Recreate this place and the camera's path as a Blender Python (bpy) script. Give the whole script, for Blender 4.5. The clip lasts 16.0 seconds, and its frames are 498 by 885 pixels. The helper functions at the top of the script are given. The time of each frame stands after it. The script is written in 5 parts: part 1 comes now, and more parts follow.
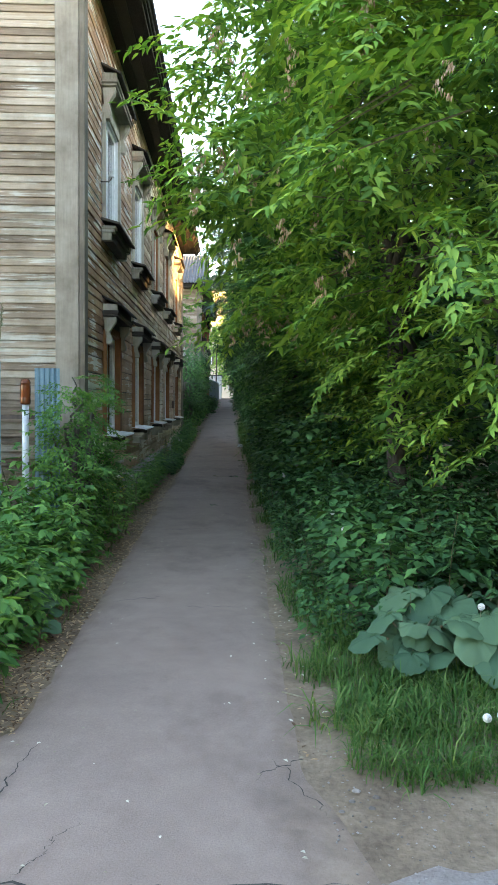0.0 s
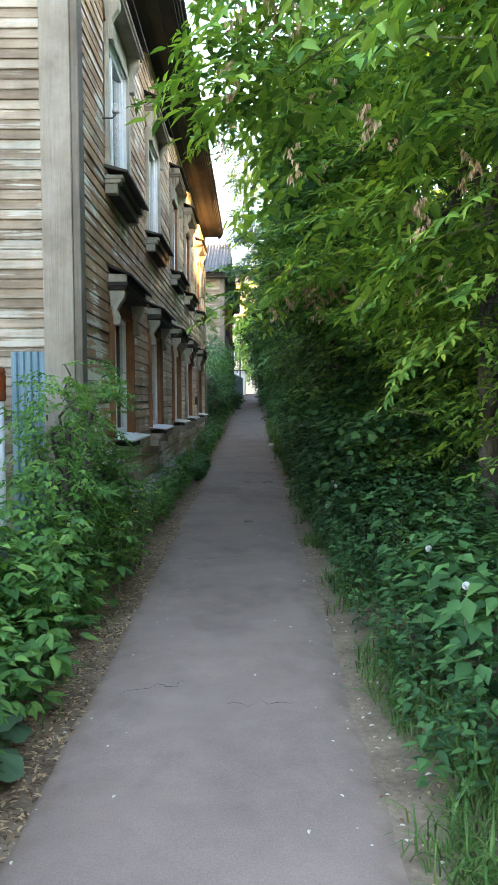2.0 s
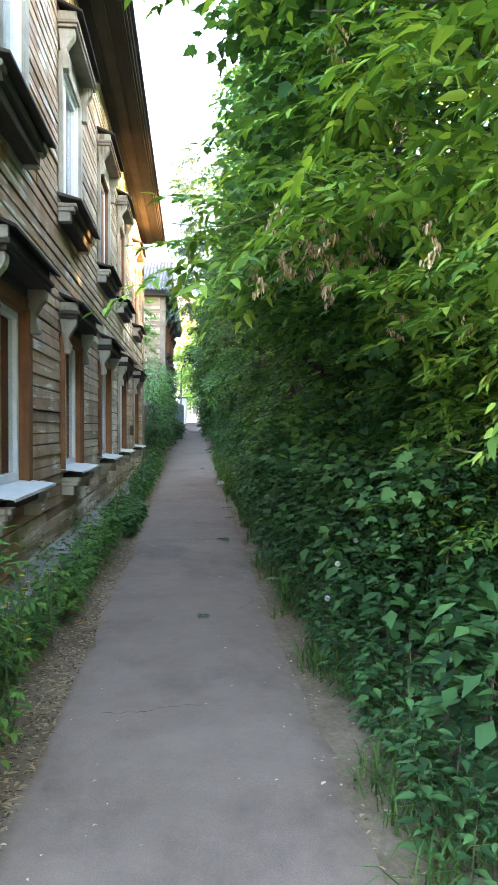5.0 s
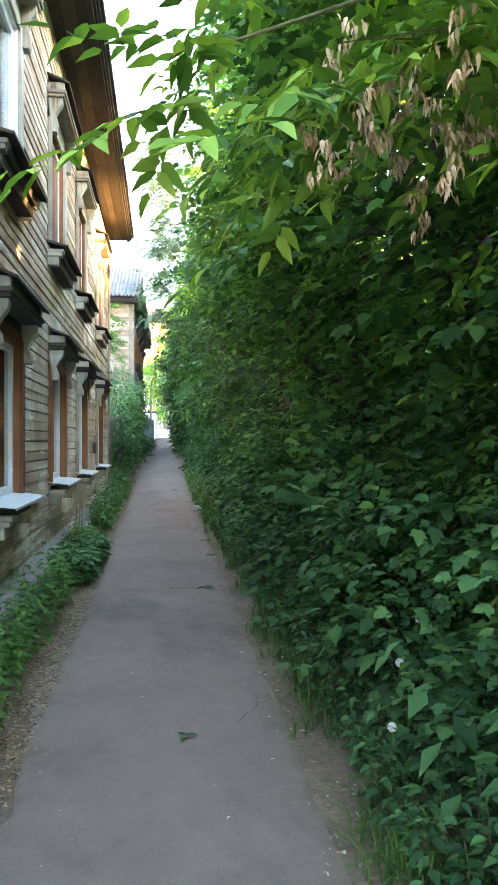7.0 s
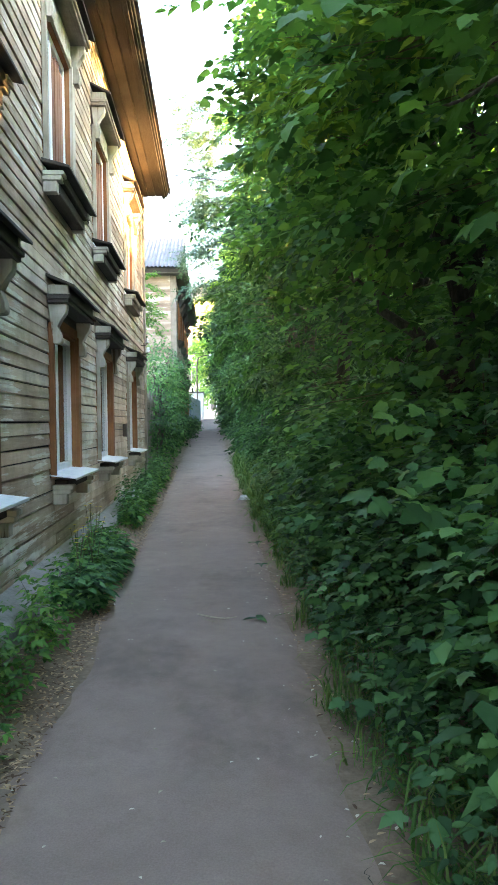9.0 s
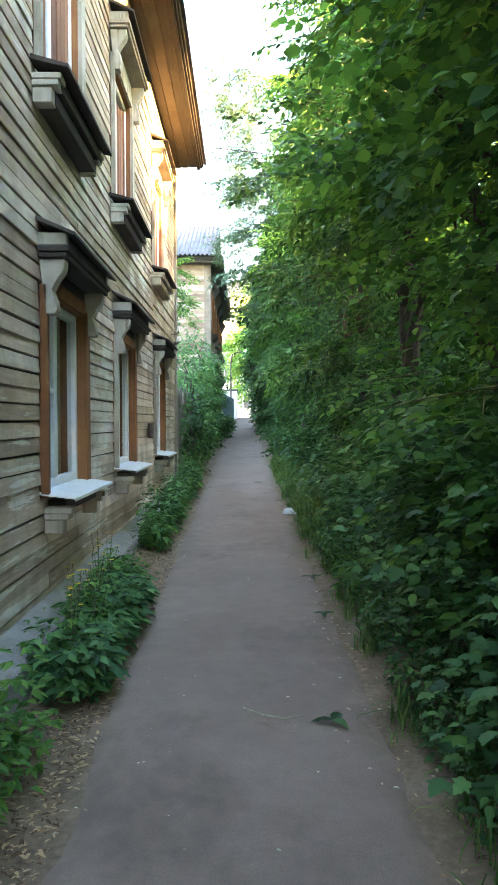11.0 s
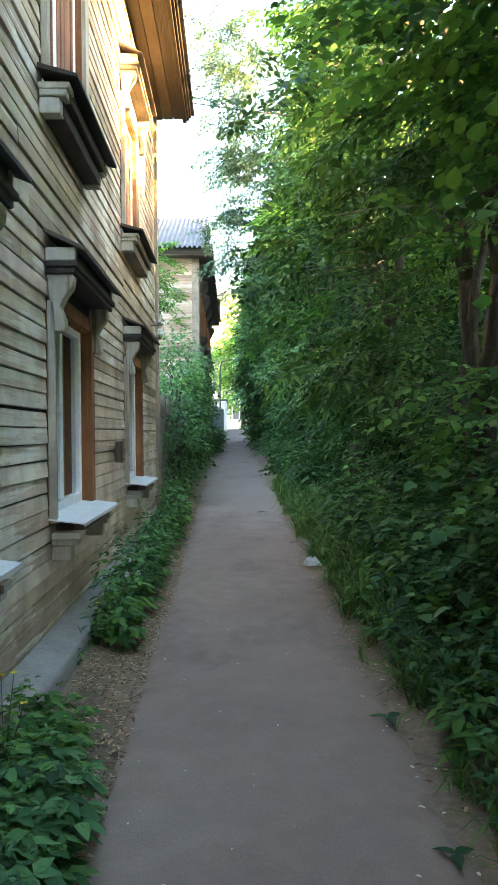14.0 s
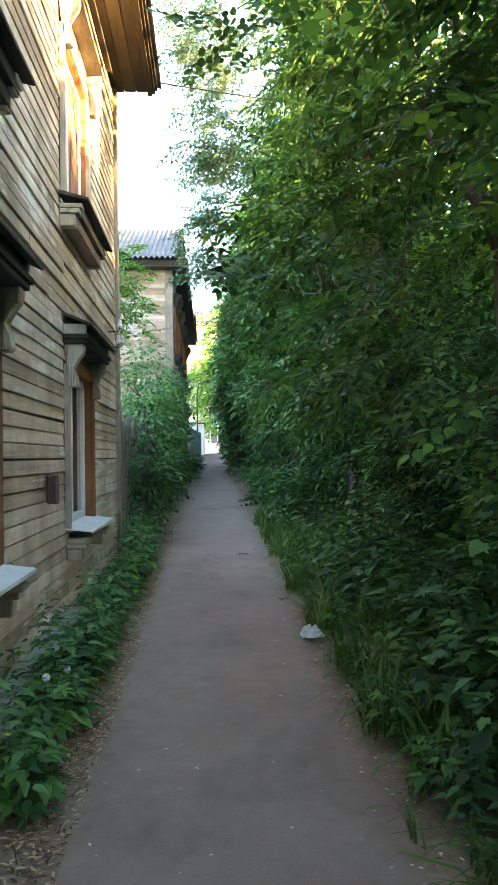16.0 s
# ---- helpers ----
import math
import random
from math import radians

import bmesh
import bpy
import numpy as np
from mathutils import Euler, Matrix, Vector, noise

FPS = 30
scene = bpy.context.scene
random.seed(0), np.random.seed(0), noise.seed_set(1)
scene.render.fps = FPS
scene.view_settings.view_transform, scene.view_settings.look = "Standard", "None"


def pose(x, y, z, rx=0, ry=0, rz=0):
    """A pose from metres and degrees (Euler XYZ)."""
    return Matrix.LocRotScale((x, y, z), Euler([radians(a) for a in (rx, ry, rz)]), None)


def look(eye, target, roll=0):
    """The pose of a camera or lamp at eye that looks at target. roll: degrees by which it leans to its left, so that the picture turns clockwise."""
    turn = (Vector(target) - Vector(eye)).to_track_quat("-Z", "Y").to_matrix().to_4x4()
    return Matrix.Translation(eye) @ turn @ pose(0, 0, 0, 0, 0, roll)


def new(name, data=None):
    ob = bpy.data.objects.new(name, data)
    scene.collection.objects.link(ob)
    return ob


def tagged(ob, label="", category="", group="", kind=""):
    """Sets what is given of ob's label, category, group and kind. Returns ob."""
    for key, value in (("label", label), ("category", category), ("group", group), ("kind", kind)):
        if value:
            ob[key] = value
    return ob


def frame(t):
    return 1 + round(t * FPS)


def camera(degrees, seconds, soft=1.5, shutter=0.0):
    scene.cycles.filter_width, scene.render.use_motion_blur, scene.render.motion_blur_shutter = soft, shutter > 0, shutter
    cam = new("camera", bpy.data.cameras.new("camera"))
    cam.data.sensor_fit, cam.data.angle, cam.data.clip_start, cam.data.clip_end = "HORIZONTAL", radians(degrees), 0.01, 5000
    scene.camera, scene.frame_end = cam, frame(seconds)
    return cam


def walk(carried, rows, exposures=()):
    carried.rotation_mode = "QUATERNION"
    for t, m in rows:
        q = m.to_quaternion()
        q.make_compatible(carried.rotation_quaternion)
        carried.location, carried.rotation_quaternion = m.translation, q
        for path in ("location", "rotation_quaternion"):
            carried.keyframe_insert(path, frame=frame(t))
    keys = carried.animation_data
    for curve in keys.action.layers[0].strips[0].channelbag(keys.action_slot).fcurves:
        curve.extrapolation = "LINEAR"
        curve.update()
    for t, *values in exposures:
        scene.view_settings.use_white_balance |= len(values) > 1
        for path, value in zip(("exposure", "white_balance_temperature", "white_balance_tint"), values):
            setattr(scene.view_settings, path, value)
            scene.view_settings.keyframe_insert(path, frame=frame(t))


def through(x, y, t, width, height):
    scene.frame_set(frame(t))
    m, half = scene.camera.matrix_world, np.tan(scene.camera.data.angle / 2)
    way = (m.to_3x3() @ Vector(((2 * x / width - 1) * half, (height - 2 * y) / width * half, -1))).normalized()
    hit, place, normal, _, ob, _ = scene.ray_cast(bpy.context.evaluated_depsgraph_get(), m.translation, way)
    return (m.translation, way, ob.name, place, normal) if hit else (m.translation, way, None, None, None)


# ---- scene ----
cam = camera(36.3, 16.0)
EXPO = 4.4
METRES, EYE, TILT, LEAN, TURN = 15.7, 1.58, -3.0, -0.6, -1.5
ROWS = [
    (0.0, 0.0, 0.0, 0.0, -0.0, 0.0, 0.0),
    (0.5, -0.0012, 0.031, 0.0001, 0.93, -0.28, -1.07),
    (1.0, -0.0053, 0.0632, 0.0003, 1.58, -1.21, -1.58),
    (1.5, -0.0107, 0.0939, 0.0036, 1.36, -1.39, -0.76),
    (2.0, -0.014, 0.1256, 0.0049, 1.73, -0.3, 0.79),
    (2.5, -0.0185, 0.1565, 0.0054, 1.79, 0.25, 0.59),
    (3.0, -0.0199, 0.1878, 0.0074, 0.94, 1.27, 0.9),
    (3.5, -0.0187, 0.2192, 0.0125, -0.25, 1.76, 0.6),
    (6.0, -0.0328, 0.3771, 0.0192, -3.45, 1.86, 1.02),
    (6.5, -0.0325, 0.4097, 0.0216, -3.51, 2.18, 1.13),
    (7.0, -0.0336, 0.4415, 0.0252, -5.09, 2.92, 0.8),
    (7.5, -0.0312, 0.4755, 0.0263, -5.19, 3.8, 1.36),
    (8.0, -0.0314, 0.5084, 0.0273, -4.06, 3.17, 1.03),
    (8.5, -0.0307, 0.5401, 0.0296, -3.99, 2.63, 0.96),
    (9.0, -0.0283, 0.5719, 0.031, -1.38, 1.52, 1.33),
    (9.5, -0.0291, 0.6022, 0.032, 0.57, 1.31, 1.11),
    (12.0, -0.0481, 0.7524, 0.0432, 1.04, 1.82, 0.68),
    (12.5, -0.0514, 0.7859, 0.0451, 0.27, 1.97, 1.02),
    (13.0, -0.0521, 0.8162, 0.0464, -0.02, 1.4, 0.85),
    (13.5, -0.0529, 0.8466, 0.0494, 0.87, 1.96, 1.13),
    (14.0, -0.0544, 0.8764, 0.0524, 0.07, 2.28, 1.06),
    (14.5, -0.053, 0.9077, 0.0529, -0.9, 2.25, 1.27),
    (15.0, -0.054, 0.9363, 0.0551, -1.03, 2.41, 1.2),
    (15.5, -0.0559, 0.9649, 0.0598, -1.08, 3.1, 1.22),
    (16.0, -0.0543, 0.9935, 0.0614, -1.52, 4.02, 1.48),
]
walk(cam, [(t, pose(0, 0, EYE, TILT, LEAN, TURN) @ pose(METRES * x, METRES * y, METRES * z, 90 + pitch, roll, yaw))
           for t, x, y, z, yaw, pitch, roll in ROWS],
     exposures=[(0.0, EXPO + 0.03, 6500, 20), (3.5, EXPO + 0.9, 6520, 25), (7.0, EXPO + 1.42, 6430, 23), (12.0, EXPO + 1.36, 6370, 20), (16.0, EXPO + 0.82, 6280, 19)])

# ---- light ----
SUN_EL, SUN_AZ = 5.0, 118.0  # degrees; azimuth clockwise from +y
TO_SUN = Vector((math.sin(radians(SUN_AZ)) * math.cos(radians(SUN_EL)), math.cos(radians(SUN_AZ)) * math.cos(radians(SUN_EL)), math.sin(radians(SUN_EL))))
world = bpy.data.worlds.new("sky")
world.use_nodes = True
scene.world = world
sky = world.node_tree.nodes.new("ShaderNodeTexSky")
sky.sky_type, sky.sun_disc = "NISHITA", False
sky.sun_elevation, sky.sun_rotation = radians(SUN_EL), radians(SUN_AZ)
background = world.node_tree.nodes["Background"]
background.inputs["Strength"].default_value = 0.15
world.node_tree.links.new(sky.outputs["Color"], background.inputs["Color"])
sun = new("sun", bpy.data.lights.new("sun", "SUN"))
sun.data.energy, sun.data.angle, sun.data.color = 3.0, radians(0.5), (1.0, 0.6, 0.2)
sun.matrix_world = look(tuple(TO_SUN * 60), (0, 0, 0))

# ---- materials ----
def material(name, rough=0.8, metal=0.0):
    m = bpy.data.materials.new(name)
    m.use_nodes = True
    b = m.node_tree.nodes["Principled BSDF"]
    b.inputs["Roughness"].default_value = rough
    b.inputs["Metallic"].default_value = metal
    return m, m.node_tree, b


def noise_node(nt, scale, detail=4.0, rough=0.6, stretch=(1, 1, 1), space="pos", distort=0.0):
    """Noise over world position (metres), stretched per axis."""
    if space == "pos":
        src = nt.nodes.new("ShaderNodeNewGeometry").outputs["Position"]
    else:
        src = nt.nodes.new("ShaderNodeTexCoord").outputs["Object"]
    mp = nt.nodes.new("ShaderNodeMapping")
    mp.inputs["Scale"].default_value = stretch
    nt.links.new(src, mp.inputs["Vector"])
    n = nt.nodes.new("ShaderNodeTexNoise")
    n.inputs["Scale"].default_value = scale
    n.inputs["Detail"].default_value = detail
    n.inputs["Roughness"].default_value = rough
    n.inputs["Distortion"].default_value = distort
    nt.links.new(mp.outputs["Vector"], n.inputs["Vector"])
    return n.outputs["Fac"]


def ramp(nt, fac, stops):
    r = nt.nodes.new("ShaderNodeValToRGB")
    e = r.color_ramp.elements
    while len(e) < len(stops):
        e.new(0.5)
    for el, (p, c) in zip(e, stops):
        el.position = p
        el.color = (*c, 1) if len(c) == 3 else c
    nt.links.new(fac, r.inputs["Fac"])
    return r.outputs["Color"]


def mix(nt, fac, a, b, kind="MIX"):
    n = nt.nodes.new("ShaderNodeMix")
    n.data_type, n.blend_type = "RGBA", kind
    for i, v in ((0, fac), (6, a), (7, b)):
        if isinstance(v, (int, float)):
            n.inputs[i].default_value = v
        elif isinstance(v, tuple):
            n.inputs[i].default_value = (*v, 1)
        else:
            nt.links.new(v, n.inputs[i])
    return n.outputs[2]


def maths(nt, op, a, b):
    n = nt.nodes.new("ShaderNodeMath")
    n.operation = op
    for i, v in ((0, a), (1, b)):
        if isinstance(v, (int, float)):
            n.inputs[i].default_value = v
        else:
            nt.links.new(v, n.inputs[i])
    return n.outputs[0]


def bump(nt, b, height, strength=0.4, dist=0.01):
    n = nt.nodes.new("ShaderNodeBump")
    n.inputs["Strength"].default_value = strength
    n.inputs["Distance"].default_value = dist
    nt.links.new(height, n.inputs["Height"])
    nt.links.new(n.outputs["Normal"], b.inputs["Normal"])


def random_of(nt):
    """One random number for each object and island."""
    a = nt.nodes.new("ShaderNodeObjectInfo").outputs["Random"]
    g = nt.nodes.new("ShaderNodeNewGeometry").outputs["Random Per Island"]
    return maths(nt, "FRACT", maths(nt, "ADD", a, g), 0.0)


def wood(name, tones, grain=(1, 1, 1), flake=None, flake_at=0.56, rough=0.85, worn_to=None):
    """Weathered boards: tone by board, grain along the board, grime, flaked paint."""
    m, nt, b = material(name, rough)
    rnd = random_of(nt)
    g = noise_node(nt, 16, 6, 0.65, grain)
    big = noise_node(nt, 0.9, 3, 0.6)
    t = maths(nt, "ADD", maths(nt, "MULTIPLY", g, 0.42), maths(nt, "ADD", maths(nt, "MULTIPLY", rnd, 0.42), maths(nt, "MULTIPLY", big, 0.16)))
    col = ramp(nt, t, [(0.2, tones[0]), (0.45, tones[1]), (0.75, tones[2])])
    if worn_to:
        # paint worn down to brown wood towards the near end of the wall
        yy = nt.nodes.new("ShaderNodeSeparateXYZ")
        nt.links.new(nt.nodes.new("ShaderNodeNewGeometry").outputs["Position"], yy.inputs[0])
        w = maths(nt, "ADD", maths(nt, "MULTIPLY", maths(nt, "SUBTRACT", worn_to, yy.outputs["Y"]), 0.09), noise_node(nt, 1.3, 5, 0.65, (1, 0.5, 1.6)))
        col = mix(nt, ramp(nt, w, [(0.36, (0, 0, 0)), (0.85, (0.95, 0.95, 0.95))]), col, mix(nt, 1.0, col, (0.8, 0.57, 0.4), "MULTIPLY"))
    if flake:
        fl = noise_node(nt, 5, 7, 0.7, grain)
        f = maths(nt, "ADD", fl, maths(nt, "MULTIPLY", maths(nt, "SUBTRACT", big, 0.5), 0.7))
        mask = ramp(nt, f, [(flake_at, (0, 0, 0)), (flake_at + 0.05, (1, 1, 1))])
        col = mix(nt, mask, col, flake)
    dirt = ramp(nt, noise_node(nt, 2.2, 5, 0.65), [(0.32, (0.5, 0.47, 0.42)), (0.6, (1, 1, 1))])
    col = mix(nt, 0.8, col, dirt, "MULTIPLY")
    nt.links.new(col, b.inputs["Base Color"])
    bump(nt, b, g, 0.55, 0.012)
    return m


ALONG_Y, ALONG_X, ALONG_Z = (3, 0.16, 3), (0.16, 3, 3), (3, 3, 0.16)
M = {}
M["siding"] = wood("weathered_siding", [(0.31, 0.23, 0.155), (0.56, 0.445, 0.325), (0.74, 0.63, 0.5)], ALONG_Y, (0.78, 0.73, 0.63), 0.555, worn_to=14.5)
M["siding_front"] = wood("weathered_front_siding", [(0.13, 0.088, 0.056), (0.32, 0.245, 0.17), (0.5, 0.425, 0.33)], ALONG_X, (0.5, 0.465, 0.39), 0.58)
M["corner"] = wood("grey_corner_board", [(0.14, 0.114, 0.086), (0.255, 0.215, 0.168), (0.37, 0.32, 0.258)], ALONG_Z)
M["pale_wood"] = wood("pale_painted_wood", [(0.3, 0.27, 0.21), (0.45, 0.42, 0.34), (0.55, 0.52, 0.44)], ALONG_Z, (0.24, 0.19, 0.14), 0.62)
# one near-black tone for hoods, sills and the backing wall
M["dark_wood"] = wood("near_black_wood", [(0.02, 0.017, 0.014), (0.05, 0.042, 0.035), (0.1, 0.085, 0.07)], ALONG_Y)
M["cornice"] = wood("grey_cornice_wood", [(0.14, 0.12, 0.1), (0.25, 0.215, 0.175), (0.36, 0.32, 0.26)], ALONG_Y)
M["brown"] = wood("brown_painted_wood", [(0.19, 0.075, 0.025), (0.27, 0.115, 0.04), (0.34, 0.16, 0.065)], ALONG_Z)
M["redplank"] = wood("reddish_planks", [(0.17, 0.07, 0.04), (0.27, 0.125, 0.075), (0.36, 0.19, 0.12)], ALONG_Z)
# near-black tones carry the eave's shade in the board colour
M["soffit"] = wood("shade_dark_eave_boards", [(0.009, 0.008, 0.007), (0.019, 0.016, 0.013), (0.045, 0.037, 0.028)], ALONG_Y)
M["fencewood"] = wood("old_grey_pickets", [(0.1, 0.09, 0.075), (0.17, 0.15, 0.125), (0.24, 0.22, 0.19)], ALONG_Z)


def plain(name, tones, scale=6.0, rough=0.6, metal=0.0, bumpy=0.2, dist=0.004, stretch=(1, 1, 1), fine=40.0, random_share=0.0):
    m, nt, b = material(name, rough, metal)
    a = noise_node(nt, scale, 5, 0.65, stretch)
    c = noise_node(nt, fine, 3, 0.6, stretch)
    f = maths(nt, "ADD", maths(nt, "MULTIPLY", a, 0.65), maths(nt, "MULTIPLY", c, 0.35))
    if random_share:
        f = maths(nt, "ADD", f, maths(nt, "MULTIPLY", maths(nt, "SUBTRACT", random_of(nt), 0.5), random_share))
    nt.links.new(ramp(nt, f, [(0.3, tones[0]), (0.5, tones[1]), (0.7, tones[2])]), b.inputs["Base Color"])
    bump(nt, b, f, bumpy, dist)
    return m


M["white_metal"] = plain("white_enamelled_sheet", [(0.6, 0.62, 0.62), (0.74, 0.76, 0.77), (0.8, 0.81, 0.82)], 5, 0.35)
M["white_frame"] = plain("white_window_frame", [(0.62, 0.64, 0.65), (0.76, 0.78, 0.79), (0.82, 0.83, 0.84)], 8, 0.4)
M["curtain"] = plain("beige_curtain", [(0.5, 0.45, 0.36), (0.63, 0.58, 0.48), (0.72, 0.68, 0.58)], 4, 0.9, stretch=(6, 6, 0.3))
# blue-white that stands for sky mirrored in the upper panes
M["sky_white"] = plain("sky_reflection_white", [(0.66, 0.69, 0.72), (0.78, 0.81, 0.84), (0.82, 0.85, 0.88)], 3, 0.45)
M["plinth"] = plain("grey_concrete", [(0.16, 0.15, 0.135), (0.27, 0.255, 0.23), (0.36, 0.345, 0.315)], 3, 0.9, bumpy=0.6, dist=0.012)
M["slate"] = plain("grey_fibre_cement_roof", [(0.045, 0.044, 0.044), (0.08, 0.078, 0.078), (0.125, 0.122, 0.12)], 2.5, 0.85, bumpy=0.3)
M["interior"] = plain("dim_room_tone", [(0.1, 0.09, 0.075), (0.14, 0.125, 0.1), (0.18, 0.16, 0.13)], 3, 0.9)
M["blue_sheet"] = plain("faded_blue_corrugated_sheet", [(0.075, 0.16, 0.21), (0.145, 0.25, 0.305), (0.24, 0.345, 0.39)], 3, 0.5, 0.0, stretch=(2, 2, 0.4))
M["pipe"] = plain("whitewashed_pipe", [(0.34, 0.37, 0.4), (0.5, 0.53, 0.56), (0.6, 0.62, 0.64)], 8, 0.6)
M["iron"] = plain("rusty_iron", [(0.03, 0.022, 0.018), (0.07, 0.05, 0.04), (0.12, 0.08, 0.055)], 12, 0.7)
M["porcelain"] = plain("grey_porcelain", [(0.4, 0.4, 0.38), (0.55, 0.55, 0.52), (0.65, 0.65, 0.62)], 20, 0.3)
M["cable"] = plain("black_cable", [(0.015, 0.015, 0.015), (0.02, 0.02, 0.02), (0.03, 0.03, 0.03)], 9, 0.6)
M["bark"] = plain("grey_brown_bark", [(0.032, 0.027, 0.021), (0.068, 0.058, 0.046), (0.13, 0.115, 0.095)], 14, 0.95, bumpy=0.9, dist=0.02, stretch=(2, 2, 0.5))
M["twig"] = plain("green_brown_twig", [(0.07, 0.065, 0.03), (0.13, 0.12, 0.06), (0.2, 0.18, 0.1)], 20, 0.85)
M["seed"] = plain("dry_tan_seed_wings", [(0.36, 0.22, 0.13), (0.55, 0.36, 0.23), (0.7, 0.52, 0.37)], 20, 0.8, random_share=0.5)
M["chip"] = plain("pale_dry_petals", [(0.26, 0.22, 0.14), (0.44, 0.39, 0.28), (0.64, 0.59, 0.47)], 30, 0.85, random_share=1.0)
M["litter_dry"] = plain("dry_leaf_litter", [(0.1, 0.055, 0.026), (0.29, 0.168, 0.082), (0.5, 0.34, 0.19)], 25, 0.9, random_share=1.0)
M["pebble"] = plain("pale_gravel", [(0.13, 0.11, 0.095), (0.22, 0.19, 0.165), (0.33, 0.29, 0.26)], 30, 0.9, random_share=0.6)
M["plastic_white"] = plain("white_plastic_scrap", [(0.6, 0.64, 0.67), (0.75, 0.78, 0.8), (0.82, 0.84, 0.85)], 20, 0.4)
M["puff"] = plain("white_seed_puff", [(0.6, 0.6, 0.57), (0.72, 0.72, 0.69), (0.8, 0.8, 0.78)], 60, 0.95)
M["yellow"] = plain("yellow_petals", [(0.7, 0.45, 0.01), (0.8, 0.58, 0.015), (0.85, 0.66, 0.03)], 40, 0.6)
M["plaster"] = plain("cream_plaster", [(0.5, 0.42, 0.3), (0.62, 0.53, 0.4), (0.7, 0.61, 0.48)], 1.2, 0.9)
M["whitewall"] = plain("white_rendered_wall", [(0.6, 0.6, 0.58), (0.72, 0.72, 0.7), (0.8, 0.8, 0.78)], 1.2, 0.9)


def glass(name):
    m, nt, b = material(name, 0.03)
    b.inputs["Base Color"].default_value = (0.9, 0.95, 0.95, 1)
    b.inputs["Transmission Weight"].default_value = 1.0
    b.inputs["IOR"].default_value = 1.45
    return m


M["glass"] = glass("window_glass")
m_, nt_, b_ = material("brown_bottle_plastic", 0.15)
b_.inputs["Base Color"].default_value = (0.22, 0.05, 0.012, 1)
b_.inputs["Transmission Weight"].default_value = 0.35
M["bottle"] = m_


def leaf_material(name, dark, mid, light, through=0.28, rough=0.58):
    """Leaf: its own tone per leaf, lighter when new, some light passing through it."""
    m, nt, b = material(name, rough)
    rnd = random_of(nt)
    patch = noise_node(nt, 1.6, 2, 0.5)
    f = maths(nt, "ADD", maths(nt, "MULTIPLY", rnd, 0.55), maths(nt, "MULTIPLY", patch, 0.5))
    col = ramp(nt, f, [(0.22, dark), (0.52, mid), (0.85, light)])
    nt.links.new(col, b.inputs["Base Color"])
    b.inputs["Specular IOR Level"].default_value = 0.2
    bump(nt, b, noise_node(nt, 55, 3, 0.6), 0.35, 0.004)
    tr = nt.nodes.new("ShaderNodeBsdfTranslucent")
    nt.links.new(mix(nt, 1.0, col, (1.5, 1.35, 0.5), "MULTIPLY"), tr.inputs["Color"])
    sh = nt.nodes.new("ShaderNodeMixShader")
    sh.inputs[0].default_value = through
    nt.links.new(b.outputs[0], sh.inputs[1])
    nt.links.new(tr.outputs[0], sh.inputs[2])
    nt.links.new(sh.outputs[0], nt.nodes["Material Output"].inputs["Surface"])
    return m


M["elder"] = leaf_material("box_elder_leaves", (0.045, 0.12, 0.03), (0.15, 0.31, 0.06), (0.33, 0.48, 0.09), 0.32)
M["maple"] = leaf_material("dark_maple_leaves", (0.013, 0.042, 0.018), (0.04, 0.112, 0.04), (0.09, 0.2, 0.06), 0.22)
# maple greens made lighter, to make up for missing light on near crowns
M["maple_lifted"] = leaf_material("brightened_maple_leaves", (0.026, 0.078, 0.03), (0.075, 0.2, 0.066), (0.17, 0.35, 0.1), 0.42)
M["lime"] = leaf_material("rounded_lime_leaves", (0.016, 0.048, 0.02), (0.046, 0.126, 0.041), (0.105, 0.22, 0.06), 0.24)
M["sapling"] = leaf_material("young_maple_leaves", (0.025, 0.075, 0.0333), (0.075, 0.2, 0.0768), (0.15, 0.32, 0.109), 0.25)
M["nettle"] = leaf_material("nettle_leaves", (0.02, 0.058, 0.024), (0.06, 0.162, 0.06), (0.13, 0.29, 0.094), 0.25)
M["raspberry"] = leaf_material("raspberry_leaves", (0.042, 0.12, 0.036), (0.085, 0.22, 0.058), (0.19, 0.36, 0.085), 0.34)
M["burdock"] = leaf_material("burdock_leaves", (0.045, 0.1, 0.056), (0.08, 0.155, 0.085), (0.13, 0.215, 0.12), 0.2, 0.6)
M["grass"] = leaf_material("grass_blades", (0.035, 0.09, 0.022), (0.07, 0.17, 0.04), (0.19, 0.27, 0.085), 0.3)
M["willow"] = leaf_material("grey_green_leaves", (0.03, 0.06, 0.04), (0.055, 0.105, 0.068), (0.1, 0.16, 0.1), 0.25)
M["pine"] = leaf_material("pine_needles", (0.03, 0.06, 0.025), (0.055, 0.1, 0.04), (0.1, 0.15, 0.05), 0.1)

# asphalt, worn, with dust at its edges and dark cracks
m_, nt_, b_ = material("worn_asphalt", 0.92)
a_ = noise_node(nt_, 120, 3, 0.7)
c_ = noise_node(nt_, 1.1, 4, 0.6, distort=0.4)
d_ = noise_node(nt_, 6, 5, 0.65)
f_ = maths(nt_, "ADD", maths(nt_, "MULTIPLY", a_, 0.4), maths(nt_, "ADD", maths(nt_, "MULTIPLY", c_, 0.35), maths(nt_, "MULTIPLY", d_, 0.25)))
col_ = ramp(nt_, f_, [(0.3, (0.19, 0.138, 0.11)), (0.5, (0.273, 0.2, 0.161)), (0.68, (0.35, 0.262, 0.212))])
